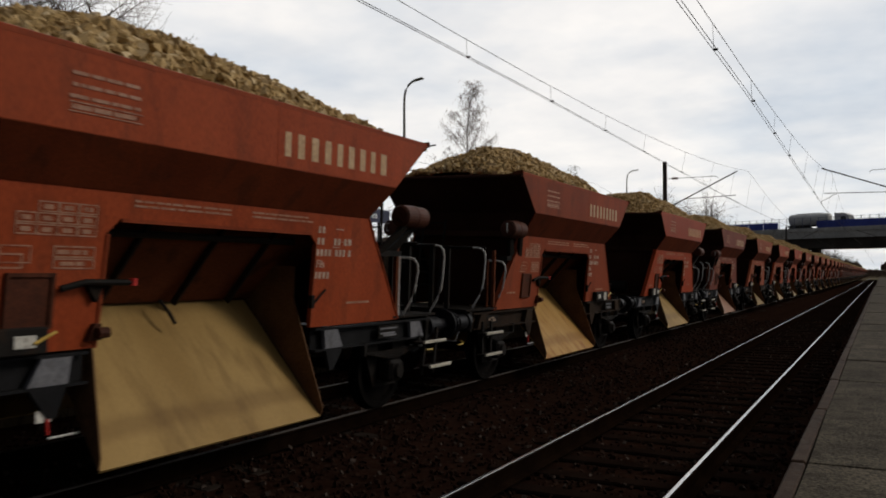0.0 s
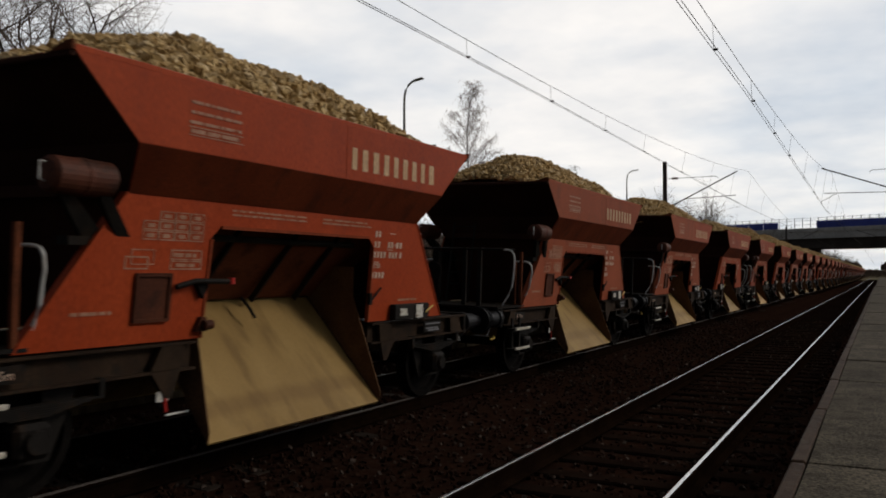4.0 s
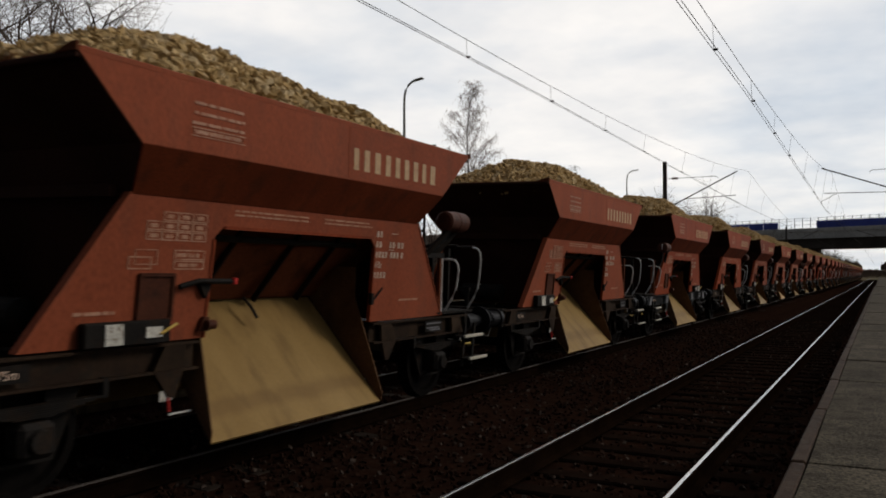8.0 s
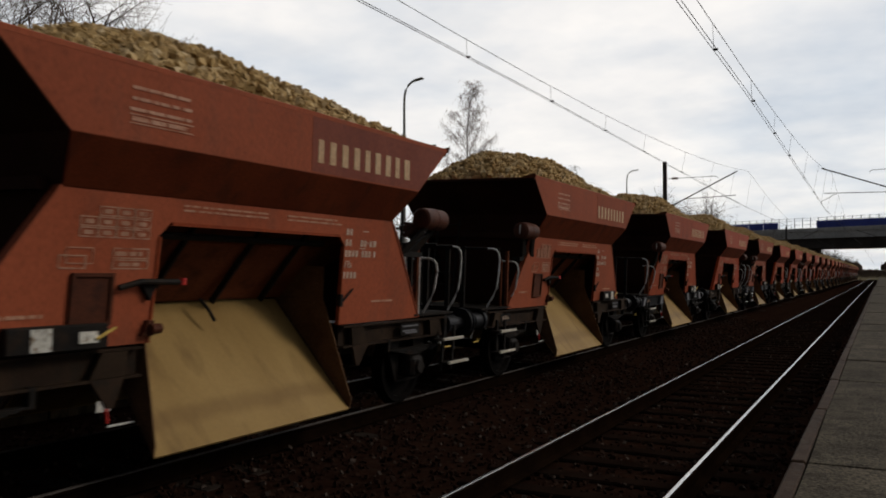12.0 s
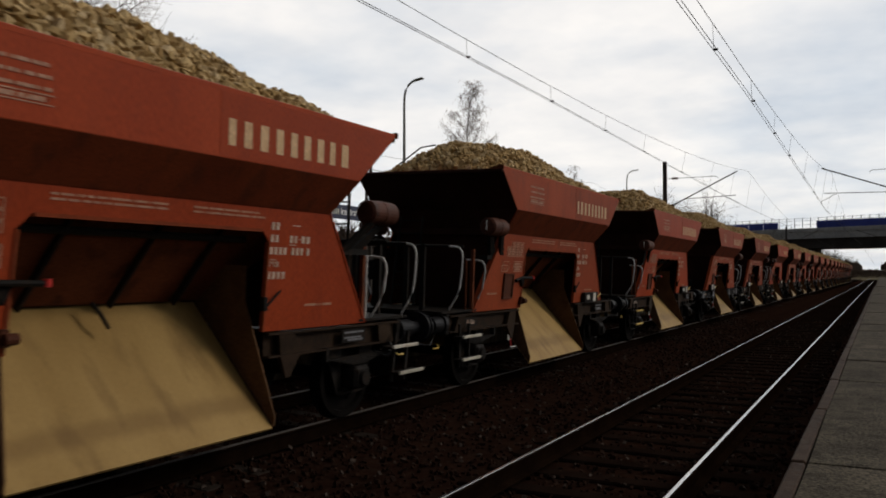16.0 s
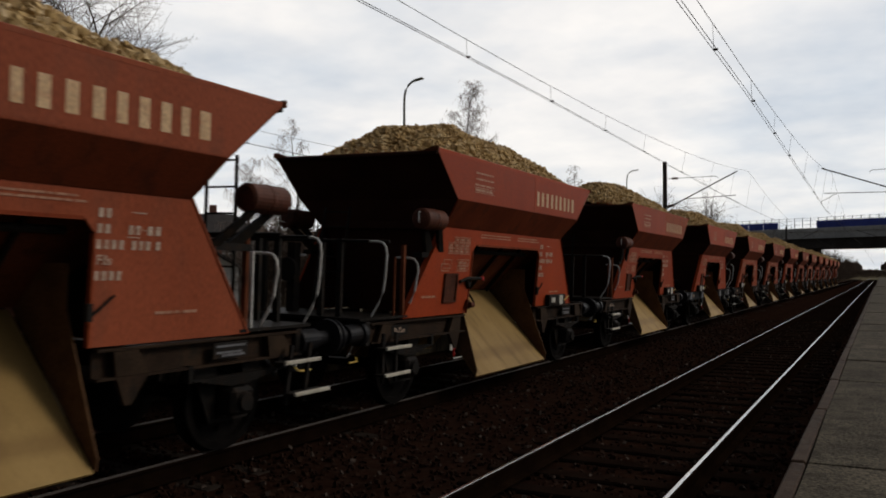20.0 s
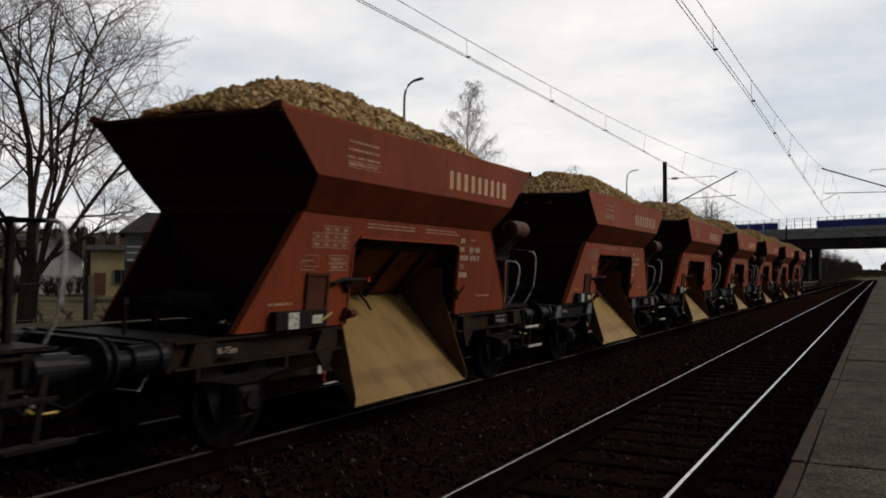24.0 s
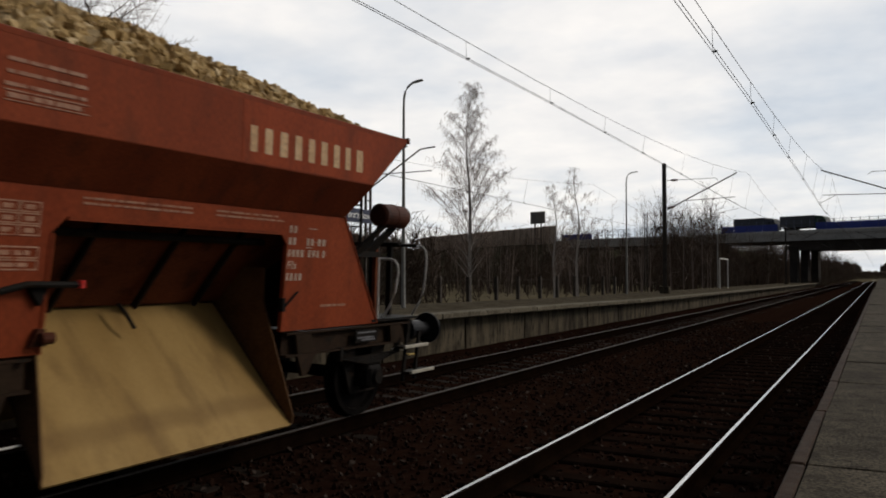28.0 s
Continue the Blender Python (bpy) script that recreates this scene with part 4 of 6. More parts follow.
def plain_grid(x0, x1, y0, y1, nx, ny, height):
    vs = [(x0 + (x1 - x0) * i / nx, y0 + (y1 - y0) * j / ny) for j in range(ny + 1) for i in range(nx + 1)]
    fs = [(j * (nx + 1) + i, j * (nx + 1) + i + 1, (j + 1) * (nx + 1) + i + 1, (j + 1) * (nx + 1) + i) for j in range(ny) for i in range(nx)]
    return [(x, y, height(x, y)) for x, y in vs], fs


def build_ground():
    def h(x, y):
        # flat by the line, low rise far away
        far = max(0.0, math.hypot(x, y) - 220)
        return -0.46 + 0.10 * noise.noise((x * 0.05, y * 0.05, 0)) * (1 if abs(x + 4) > 9 else 0) + 0.004 * far

    vs, fs = plain_grid(-1500, 1500, -1200, 1800, 150, 150, h)
    tagged(raw("ground", vs, fs, GRASS), "dry brownish winter grass and bare earth beside the railway", "ground", kind="structure")


build_ground()

NEAR_X = -2.22


def build_ballast():
    vs, fs = [], []
    prof = [(-9.2, -0.10), (-8.5, -0.12), (-7.9, -0.145), (-5.0, -0.222), (-4.4, -0.27), (-3.9, -0.23), (-0.9, -0.22), (-0.56, -0.30)]
    ys = [-40 + 2.0 * k for k in range(60)] + [80 + 15 * k for k in range(50)]
    for y in ys:
        for x, z in prof:
            vs.append((x, y, z + 0.02 * noise.noise((x * 1.7, y * 0.9, 2.0))))
    n = len(prof)
    fs = [(j * n + i, j * n + i + 1, (j + 1) * n + i + 1, (j + 1) * n + i) for j in range(len(ys) - 1) for i in range(n - 1)]
    bed = tagged(raw("ballast_bed", vs, fs, BALLAST), "dark rusty crushed-stone ballast under both tracks", "ballast", kind="structure")

    def level(x):
        for (xa, za), (xb, zb) in zip(prof, prof[1:]):
            if xa <= x <= xb:
                return za + (zb - za) * (x - xa) / (xb - xa)
        return -0.3

    def spot(k, rng):
        y = 2.0 + 34 * rng.random() ** 1.6
        x = rng.uniform(-8.6, -0.6)
        return x, y, level(x) + rng.uniform(-0.01, 0.02)

    v, f = rocks(22000, spot, 0.028, 7)
    tagged(raw("ballast_stones", v, f, CHIPS, bed), kind="stuff")


build_ballast()


def build_track(x, label):
    t = thing("railway_track", label, "railway track", kind="structure", m=Matrix.Translation((x, 0, 0)) @ (CANT if x == TRACK_X else Matrix.Identity(4)))
    for s in (1, -1):
        bm = bmesh.new()
        c = s * 0.7525
        prof = [(-0.075, -0.172), (0.075, -0.172), (0.075, -0.162), (0.010, -0.140), (0.009, -0.048), (0.034, -0.036), (0.036, -0.012), (-0.036, -0.012), (-0.034, -0.036), (-0.009, -0.048), (-0.010, -0.140), (-0.075, -0.162)]
        slab(bm, [(c + a, -60, b) for a, b in prof], (0, 900, 0))
        rail = part("rail", bm, RAIL_SIDE, t)
        bm = bmesh.new()
        h = 0.020
        slab(bm, [(c - h, -60, -0.0118), (c + h, -60, -0.0118), (c + h - 0.002, -60, -0.002), (c + h - 0.009, -60, 0.0), (c - h + 0.009, -60, 0.0), (c - h + 0.002, -60, -0.002)], (0, 900, 0))
        part("rail_head", bm, RAIL_TOP if x == NEAR_X else RAIL_DULL, rail, "polished running surface" if x == NEAR_X else "dull running surface")
    return t


TRACKS = [build_track(NEAR_X, "empty track with polished rail heads on grimy sleepers"), build_track(TRACK_X, "track under the ballast train with rusty rails on concrete sleepers"), build_track(-15.5, "disused-looking track behind the far platform in dry grass")]


def build_right_platform():
    p = thing("platform_near", "weathered concrete slab platform with a brown stained edge", "platform", kind="structure")
    bm = bmesh.new()
    slab(bm, [(-0.50, -30, 0.33), (5.8, -30, 0.33), (5.8, 330, 0.33), (-0.50, 330, 0.33)], (0, 0, -0.9))
    part("platform_core", bm, JOINT, p)
    bm = bmesh.new()
    box(bm, (0, 0, 0), (0.10, 2.46, 0.20), bevel=0.012)
    first = None
    y = -6.4
    for k in range(40):
        c = 2.52 * k - 6.4 + 1.3
        if first is None:
            first = part("edge_stone", bm, COPING, p)
            first.matrix_basis = pose(-0.53, c, 0.28)
        else:
            again(first, p, pose(-0.53 + 0.004 * math.sin(k * 2.3), c, 0.28 + 0.004 * math.sin(k * 3.1), 0, 0.4 * math.sin(k), 0))
    bm = bmesh.new()
    box(bm, (0, 0, 0), (1.18, 2.49, 0.09), bevel=0.008)
    paver = None
    for k in range(40):
        c = 2.52 * k - 6.4 + 1.3
        for q in range(4):
            m = pose(0.118 + 1.20 * q, c + (0.0 if q < 2 else 1.1), 0.336 + 0.008 * math.sin(k * 1.7 + q * 2.1), 0.3 * math.sin(k * 2.9 + q), 0.45 * math.sin(k + q * 1.3), 0.25 * math.sin(k * 4.1 + q * 2.3))
            if paver is None:
                paver = part("concrete_slab", bm, CONCRETE, p)
                paver.matrix_basis = m
            else:
                again(paver, p, m)
    bm = bmesh.new()
    box(bm, (2.55, 212, 0.345), (5.98, 230, 0.07))
    part("far_paving", bm, CONCRETE, p)


build_right_platform()


def left_top(y):
    """Height of the far platform's surface along the line."""
    pts = [(-40, 0.86), (18, 0.83), (25, 0.77), (34, 0.69), (55, 0.64), (100, 0.55), (160, 0.5)]
    for (ya, za), (yb, zb) in zip(pts, pts[1:]):
        if y <= yb:
            return za + (zb - za) * (y - ya) / (yb - ya)
    return 0.5


def build_left_platform():
    p = thing("platform_far", "far platform with stained concrete panel face and grey paving", "platform", kind="structure")
    bm = bmesh.new()
    ys = [-40, -10, 5, 18, 25, 34, 45, 55, 75, 100, 118, 142]
    rows = []
    for y in ys:
        z = left_top(y)
        rows.append([bm.verts.new(q) for q in ((-9.16, y, -0.6), (-9.16, y, z - 0.012), (-13.4, y, z - 0.012), (-13.6, y, -0.6))])
    for a, b in zip(rows, rows[1:]):
        for k in range(3):
            bm.faces.new((a[k], a[k + 1], b[k + 1], b[k]))
    bm.faces.new(rows[0][::-1]), bm.faces.new(rows[-1])
    part("platform_body", bm, PAVED, p)
    panel = edge = None
    for k in range(77):
        y = -4.0 + 1.9 * k
        z = left_top(y)
        if panel is None:
            bm = bmesh.new()
            box(bm, (0, 0, 0), (0.06, 1.86, 1.16), bevel=0.01)
            panel = part("wall_panel", bm, WALL_CONC, p)
            bm = bmesh.new()
            box(bm, (0, 0, 0), (0.50, 1.88, 0.13), bevel=0.015)
            edge = part("edge_slab", bm, EDGE, p)
            panel.matrix_basis, edge.matrix_basis = pose(-9.10, y, z - 0.73), pose(-8.93, y, z - 0.06)
        else:
            again(panel, p, pose(-9.10 + 0.012 * math.sin(k * 2.7), y, z - 0.73)), again(edge, p, pose(-8.93 + 0.01 * math.sin(k * 1.9), y, z - 0.05))


build_left_platform()


# ---- overhead line ----
def sag_wire(name, x, z_of, y0, y1, step, radius, parent=None):
    bm = bmesh.new()
    n = int((y1 - y0) / step)
    tube(bm, [(x(y0 + step * k), y0 + step * k, z_of(y0 + step * k)) for k in range(n + 1)], radius, 5)
    return part(name, bm, WIRE, parent)


def build_overhead(x0, zc, zm, label):
    """Contact wires, messenger and droppers over one track; masts stand 70 m apart."""
    o = thing("overhead_line", label, "overhead line")

    def span(y):
        return ((y + 22) / 70.0) % 1.0

    def zig(y):
        # straight run nearby, then pulled towards the next mast
        k = max(0.0, min(1.0, (y - 17) / 31.0)) if y < 48 else max(-1.0, 1 - (y - 48) / 35.0)
        return x0 + 0.01 - 0.36 * k

    def mz(y):
        u = span(y)
        return zm + 1.6 * abs(2 * u - 1) ** 2.0

    for dx in (0.0, 0.055):
        sag_wire("contact_wire", lambda y: zig(y) + dx, lambda y: zc, -56, 360, 4.0, 0.0058, o)
    sag_wire("messenger_wire", lambda y: x0 + 0.0 * y, mz, -56, 360, 4.0, 0.0062, o)
    y = -16.6
    while y < 120:
        bm = bmesh.new()
        tube(bm, [(zig(y), y, zc - 0.01), (x0, y, mz(y))], 0.004, 5)
        d = part("dropper", bm, WIRE, o)
        bm = bmesh.new()
        box(bm, (zig(y) + 0.03, y, zc + 0.01), (0.07, 0.03, 0.03))
        part("clamp", bm, WIRE, d)
        y += 4.2 if y < 24 else 6.0
    return o


def build_mast(x, y, base, s, track, zc, group):
    """H-beam mast with a slanted bracket reaching over the track; s = +1: the track lies to its right."""
    m = thing("catenary_mast", "dark steel catenary mast with a slanted cantilever over the track", "catenary mast", group)
    bm = bmesh.new()
    for dy in (-0.11, 0.11):
        box(bm, (x, y + dy, base + 3.85), (0.20, 0.02, 7.7))
    box(bm, (x, y, base + 3.85), (0.02, 0.22, 7.7))
    part("mast_post", bm, MASTM, m)
    bm = bmesh.new()
    box(bm, (x, y, base + 0.15), (0.55, 0.55, 0.5), bevel=0.03)
    part("mast_foot", bm, CONCRETE, m)
    tip = track - s * 0.55
    bm = bmesh.new()
    tube(bm, [(x + s * 0.15, y, zc - 0.12), (tip, y, zc + 1.85)], 0.035, 8)
    arm = part("slanted_tube", bm, MASTM, m)
    bm = bmesh.new()
    lathe(bm, [(-0.2, 0.03), (-0.15, 0.08), (-0.05, 0.05), (0.0, 0.085), (0.1, 0.05), (0.15, 0.08), (0.2, 0.03)], "x", 10, (x + s * 0.35, y, zc + 0.02))
    part("insulator", bm, PORCELAIN, arm)
    bm = bmesh.new()
    tube(bm, [(x + s * 0.1, y, zc + 1.62), (x + s * 2.9, y, zc + 1.62), (x + s * 3.05, y, zc + 1.50)], 0.016, 6)
    part("stay_rod", bm, MASTM, m)
    bm = bmesh.new()
    lathe(bm, [(-0.2, 0.03), (-0.15, 0.08), (-0.05, 0.05), (0.0, 0.085), (0.1, 0.05), (0.15, 0.08), (0.2, 0.03)], "x", 10, (x + s * 0.6, y, zc + 1.62))
    part("insulator", bm, PORCELAIN, m)
    bm = bmesh.new()
    tube(bm, [(x + s * 1.2, y, zc + 0.38), (track + s * 0.55 - s * 1.2, y, zc + 0.47)], 0.022, 6)
    tube(bm, [(track - s * 1.3, y, zc + 0.44), (track + s * 0.1 - s * 0.6, y, zc + 0.02)], 0.014, 6)
    part("registration_arm", bm, MASTM, m)
    return m


build_overhead(TRACK_X, 5.60, 5.93, "double contact wires, messenger and droppers above the train")
build_overhead(NEAR_X, 5.16, 5.58, "double contact wires, messenger and droppers above the empty track")
build_overhead(-15.5, 5.35, 5.75, "contact wires and messenger above the track behind the far platform")
build_mast(-11.15, 48.0, 0.66, 1, -6.5, 5.72, "masts of the overhead line")
build_mast(-11.15, 118.0, 0.4, 1, -6.5, 5.72, "masts of the overhead line")
build_mast(2.6, 48.6, 0.36, -1, -3.3, 5.66, "masts of the overhead line")
build_mast(2.6, 118.6, 0.36, -1, -3.3, 5.66, "masts of the overhead line")


def build_lattice_mast(x, y, track, zc):
    m = thing("lattice_mast", "dark twin-leg lattice catenary mast behind the far platform", "catenary mast", "lattice masts of the far track")
    bm = bmesh.new()
    tube(bm, [(x + 0.15, y, zc - 0.2), (track + 0.1, y, zc + 1.15), (track + 0.75, y, zc + 1.2)], 0.03, 6)
    part("slanted_tube", bm, MASTM, m)
    bm = bmesh.new()
    tube(bm, [(x + 0.15, y, zc + 0.3), (track + 0.6, y, zc + 0.3)], 0.02, 6)
    part("registration_arm", bm, MASTM, m)
    for dx in (-0.11, 0.11):
        bm = bmesh.new()
        box(bm, (x + dx, y, 3.3), (0.07, 0.09, 7.6))
        part("mast_leg", bm, MASTM, m)
    for k in range(12):
        bm = bmesh.new()
        box(bm, (x, y, 0.2 + 0.56 * k), (0.2, 0.05, 0.05))
        part("batten", bm, MASTM, m)
    return m


build_lattice_mast(-17.8, 26.5, -15.5, 5.4)
build_lattice_mast(-17.8, 69.7, -15.5, 5.4)


def build_lamp(x, y, base, top, arm):
    l = thing("platform_lamp", "tall grey platform lamp post with a curved arm", "street lamp", "lamps along the far platform")
    bm = bmesh.new()
    h = top - base
    tube(bm, [(x, y, base), (x, y, base + h * 0.45), (x, y, top - 0.5)], 0.062, 10, 0.55)
    part("post", bm, POLE_GREY, l)
    bm = bmesh.new()
    tube(bm, [(x, y, top - 0.55), (x + 0.01, y, top - 0.30), (x + 0.05, y, top - 0.13), (x + 0.13, y, top - 0.01), (x + 0.23, y, top + 0.07), (x + arm, y, top + 0.12)], 0.032, 8)
    part("arm", bm, POLE_GREY, l)
    bm = bmesh.new()
    box(bm, (x + arm + 0.10, y, top + 0.125), (0.30, 0.13, 0.045), pose(0, 0, 0, 0, -8, 0), bevel=0.015)
    part("lamp_head", bm, POLE_GREY, l)
    return l


build_lamp(-11.58, 19.0, 0.80, 6.95, 0.36)
build_lamp(-12.6, 45.0, 0.66, 7.45, 0.42)
build_lamp(-12.9, 76.0, 0.58, 7.3, 0.42)


# ---- bridge and road ----
BRIDGE_AT, BRIDGE_DIR = Vector((0.0, 160.0, 0.0)), Vector((-0.938, 0.347, 0.0))
GIRDER = surface("grey_bridge_concrete", (0.42, 0.42, 0.41), (0.54, 0.54, 0.53), 0.5, 0.85, bump=0.1, stain=(0.27, 0.265, 0.26), stain_amount=0.4, spec=0.05)
DECK_UNDER = surface("dark_bridge_underside", (0.045, 0.040, 0.036), (0.070, 0.063, 0.058), 0.5, 0.9, bump=0.1, spec=0.02)
BLUE = surface("blue_parapet_panel", (0.035, 0.060, 0.34), (0.050, 0.085, 0.42), 0.6, 0.5, bump=0.03)
RAILING = surface("blue_grey_railing", (0.10, 0.12, 0.18), (0.14, 0.16, 0.22), 1.0, 0.6, bump=0.03)
BOARDS = surface("brown_noise_barrier", (0.46, 0.36, 0.29), (0.58, 0.47, 0.39), 0.6, 0.9, bump=0.2, stain=(0.17, 0.12, 0.09), spec=0.03)
EARTH = surface("dark_bank_with_scrub", (0.040, 0.038, 0.024), (0.074, 0.068, 0.041), 0.3, 0.95, bump=0.8, fine=5, stain=(0.024, 0.032, 0.016), stain_amount=0.7, spec=0.0)
ASPHALT = surface("asphalt", (0.045, 0.045, 0.046), (0.060, 0.060, 0.060), 1.0, 0.9, bump=0.2)


def road(s, off=0.0, z=0.0):
    """A point on the bridge's line: s metres to the left of the railway, off metres beyond the near edge."""
    n = Vector((0.347, 0.938, 0.0))
    p = BRIDGE_AT + BRIDGE_DIR * s + n * off
    return (p.x, p.y, z)


def along(bm, s0, s1, off0, off1, z0, z1):
    slab(bm, [road(s0, off0, z0), road(s1, off0, z0), road(s1, off0, z1), road(s0, off0, z1)], Vector(road(0, off1)) - Vector(road(0, off0)))


def build_bridge():
    b = thing("road_bridge", "grey concrete road bridge with blue parapet panels across the railway", "bridge")
    bm = bmesh.new()
    along(bm, -30, 74, 0.0, 0.35, 8.3, 10.05)
    part("edge_girder", bm, GIRDER, b)
    bm = bmesh.new()
    along(bm, -30, 74, 0.5, 11.5, 9.2, 9.9)
    part("deck", bm, ASPHALT, b)
    for off in (0.9, 4.0, 7.2, 10.2):
        bm = bmesh.new()
        along(bm, -30, 16.5, off, off + 0.9, 6.5, 9.19)
        part("main_girder", bm, DECK_UNDER, b)
    bm = bmesh.new()
    along(bm, 16.6, 74, 0.6, 11.4, 8.0, 9.19)
    part("approach_slab", bm, DECK_UNDER, b)
    # edge kerb and parapets
    bm = bmesh.new()
    along(bm, -30, 74, -0.18, -0.003, 9.55, 10.25)
    part("fascia", bm, GIRDER, b)
    for s0, s1 in ((-30, 10.9), (18.2, 29.9), (63, 72)):
        k = s0
        while k < s1 - 0.5:
            bm = bmesh.new()
            along(bm, k + 0.03, min(k + 2.97, s1), -0.10, -0.06, 10.26, 11.55)
            part("parapet_panel", bm, BLUE, b)
            k += 3.0
    k = -30.0
    while k < 74:
        bm = bmesh.new()
        along(bm, k, k + 0.09, -0.05, 0.04, 10.06, 12.25)
        part("parapet_post", bm, RAILING, b)
        k += 1.5
    for z in (10.9, 11.65, 12.1):
        bm = bmesh.new()
        along(bm, -30, 74, -0.03, 0.02, z, z + 0.05)
        part("parapet_rail", bm, RAILING, b)
    for s0, w in ((15.0, 1.4), (34.0, 1.2), (53.0, 1.2), (72.0, 1.6), (-18.0, 1.6)):
        for off in (0.9, 5.5, 10.0):
            bm = bmesh.new()
            along(bm, s0, s0 + w, off, off + 1.1, -0.6, 7.2)
            part("pier_column", bm, DECK_UNDER, b)
        bm = bmesh.new()
        along(bm, s0 - 0.3, s0 + w + 0.3, 0.6, 11.4, 7.2, 7.98 if s0 > 16 else 6.48)
        part("pier_cap", bm, DECK_UNDER, b)


build_bridge()


def build_banks():
    for name, s0, s1 in (("embankment_left", 73, 215), ("embankment_right", -110, -29)):
        bm = bmesh.new()
        rows = []
        n = 24
        for k in range(n + 1):
            s = s0 + (s1 - s0) * k / n
            top = 9.7 if s < 90 else 9.7 - (s - 90) * 0.018
            rows.append([bm.verts.new(road(s, off, z + 0.25 * noise.noise((s * 0.2, off * 0.3, 1)))) for off, z in ((-16, -0.8), (-9, 3.6), (-1.0, top - 0.2), (12.5, top - 0.2), (28, -0.8))])
        for a, c in zip(rows, rows[1:]):
            for q in range(4):
                bm.faces.new((a[q], a[q + 1], c[q + 1], c[q]))
        bm.faces.new(rows[0][::-1]), bm.faces.new(rows[-1])
        tagged(part(name, bm, EARTH), "dark grassy road embankment rising to the bridge", "embankment", kind="structure")
        bm = bmesh.new()
        rows = []
        for k in range(n + 1):
            s = s0 + (s1 - s0) * k / n
            top = 9.9 if s < 90 else 9.9 - (s - 90) * 0.018
            rows.append([bm.verts.new(road(s, off, z)) for off, z in ((0.5, top - 0.6), (0.5, top), (11.5, top), (11.5, top - 0.6))])
        for a, c in zip(rows, rows[1:]):
            for q in range(3):
                bm.faces.new((a[q], a[q + 1], c[q + 1], c[q]))
        tagged(part("road", bm, ASPHALT), "asphalt road on the embankment", "road", kind="structure")


build_banks()


def build_hill():
    bm = bmesh.new()
    rows = []
    for k in range(17):
        s = 33 + 53 * k / 16
        rows.append([bm.verts.new(road(s, off, z * min(1, 0.7 + k / 10) + 0.5 * noise.noise((s * 0.15, off * 0.2, 3)))) for off, z in ((13.5, -0.8), (17, 6.6), (21, 8.4), (26, 8.4), (32, -0.8))])
    for a, c in zip(rows, rows[1:]):
        for q in range(4):
            bm.faces.new((a[q], a[q + 1], c[q + 1], c[q]))
    tagged(part("bank_behind_bridge", bm, EARTH), "dark overgrown bank behind the bridge piers", "embankment", kind="structure")


build_hill()


def build_barrier():
    b = thing("noise_barrier", "brown board noise barrier beside the raised road", "noise barrier")
    first = None
    for k in range(26):
        s = 73.5 + 2.0 * k
        zt, zb = 13.9 - 0.022 * (s - 73), 8.3 - 0.022 * (s - 73)
        x, y, _ = road(s + 1.0, -0.6)
        if first is None:
            bm = bmesh.new()
            box(bm, (0, 0, 0), (1.94, 0.12, 5.6))
            first = part("board_panel", bm, BOARDS, b)
            first.matrix_basis = pose(x, y, (zt + zb) / 2, 0, 0, 159.7)
        else:
            again(first, b, pose(x, y, (zt + zb) / 2 + 0.05 * math.sin(k * 1.7), 0, 0, 159.7))
    for k in range(27):
        s = 73.5 + 2.0 * k
        bm = bmesh.new()
        along(bm, s - 0.05, s + 0.05, -0.72, -0.48, 8.0 - 0.022 * (s - 73), 14.0 - 0.022 * (s - 73))
        part("barrier_post", bm, MASTM, b)


build_barrier()


RENDER_BACK = surface("grey_board_back", (0.17, 0.165, 0.16), (0.24, 0.23, 0.22), 1.0, 0.9, bump=0.05, spec=0.03)


def build_billboard():
    b = thing("billboard", "grey billboard seen from behind above the noise barrier", "billboard")
    bm = bmesh.new()
    along(bm, 76.6, 81.4, -1.2, -1.05, 14.6, 17.6)
    part("board", bm, RENDER_BACK, b)
    for s in (78.0, 80.0):
        bm = bmesh.new()
        along(bm, s, s + 0.25, -1.0, -0.75, 8.5, 16.5)
        part("board_post", bm, MASTM, b)


build_billboard()


# ---- road vehicles ----
TRUCK_DARK = surface("dark_grey_tarpaulin", (0.060, 0.068, 0.078), (0.085, 0.095, 0.105), 0.6, 0.6, bump=0.05)
TRUCK_GREEN = surface("dark_green_cab_paint", (0.012, 0.05, 0.026), (0.018, 0.065, 0.034), 0.8, 0.4, bump=0.02)
TRUCK_WHITE = surface("off_white_vehicle_paint", (0.55, 0.55, 0.53), (0.66, 0.66, 0.64), 0.6, 0.45, bump=0.02)
GLASS = surface("dark_window_glass", (0.012, 0.014, 0.016), (0.02, 0.022, 0.025), 1.0, 0.45, bump=0.0)


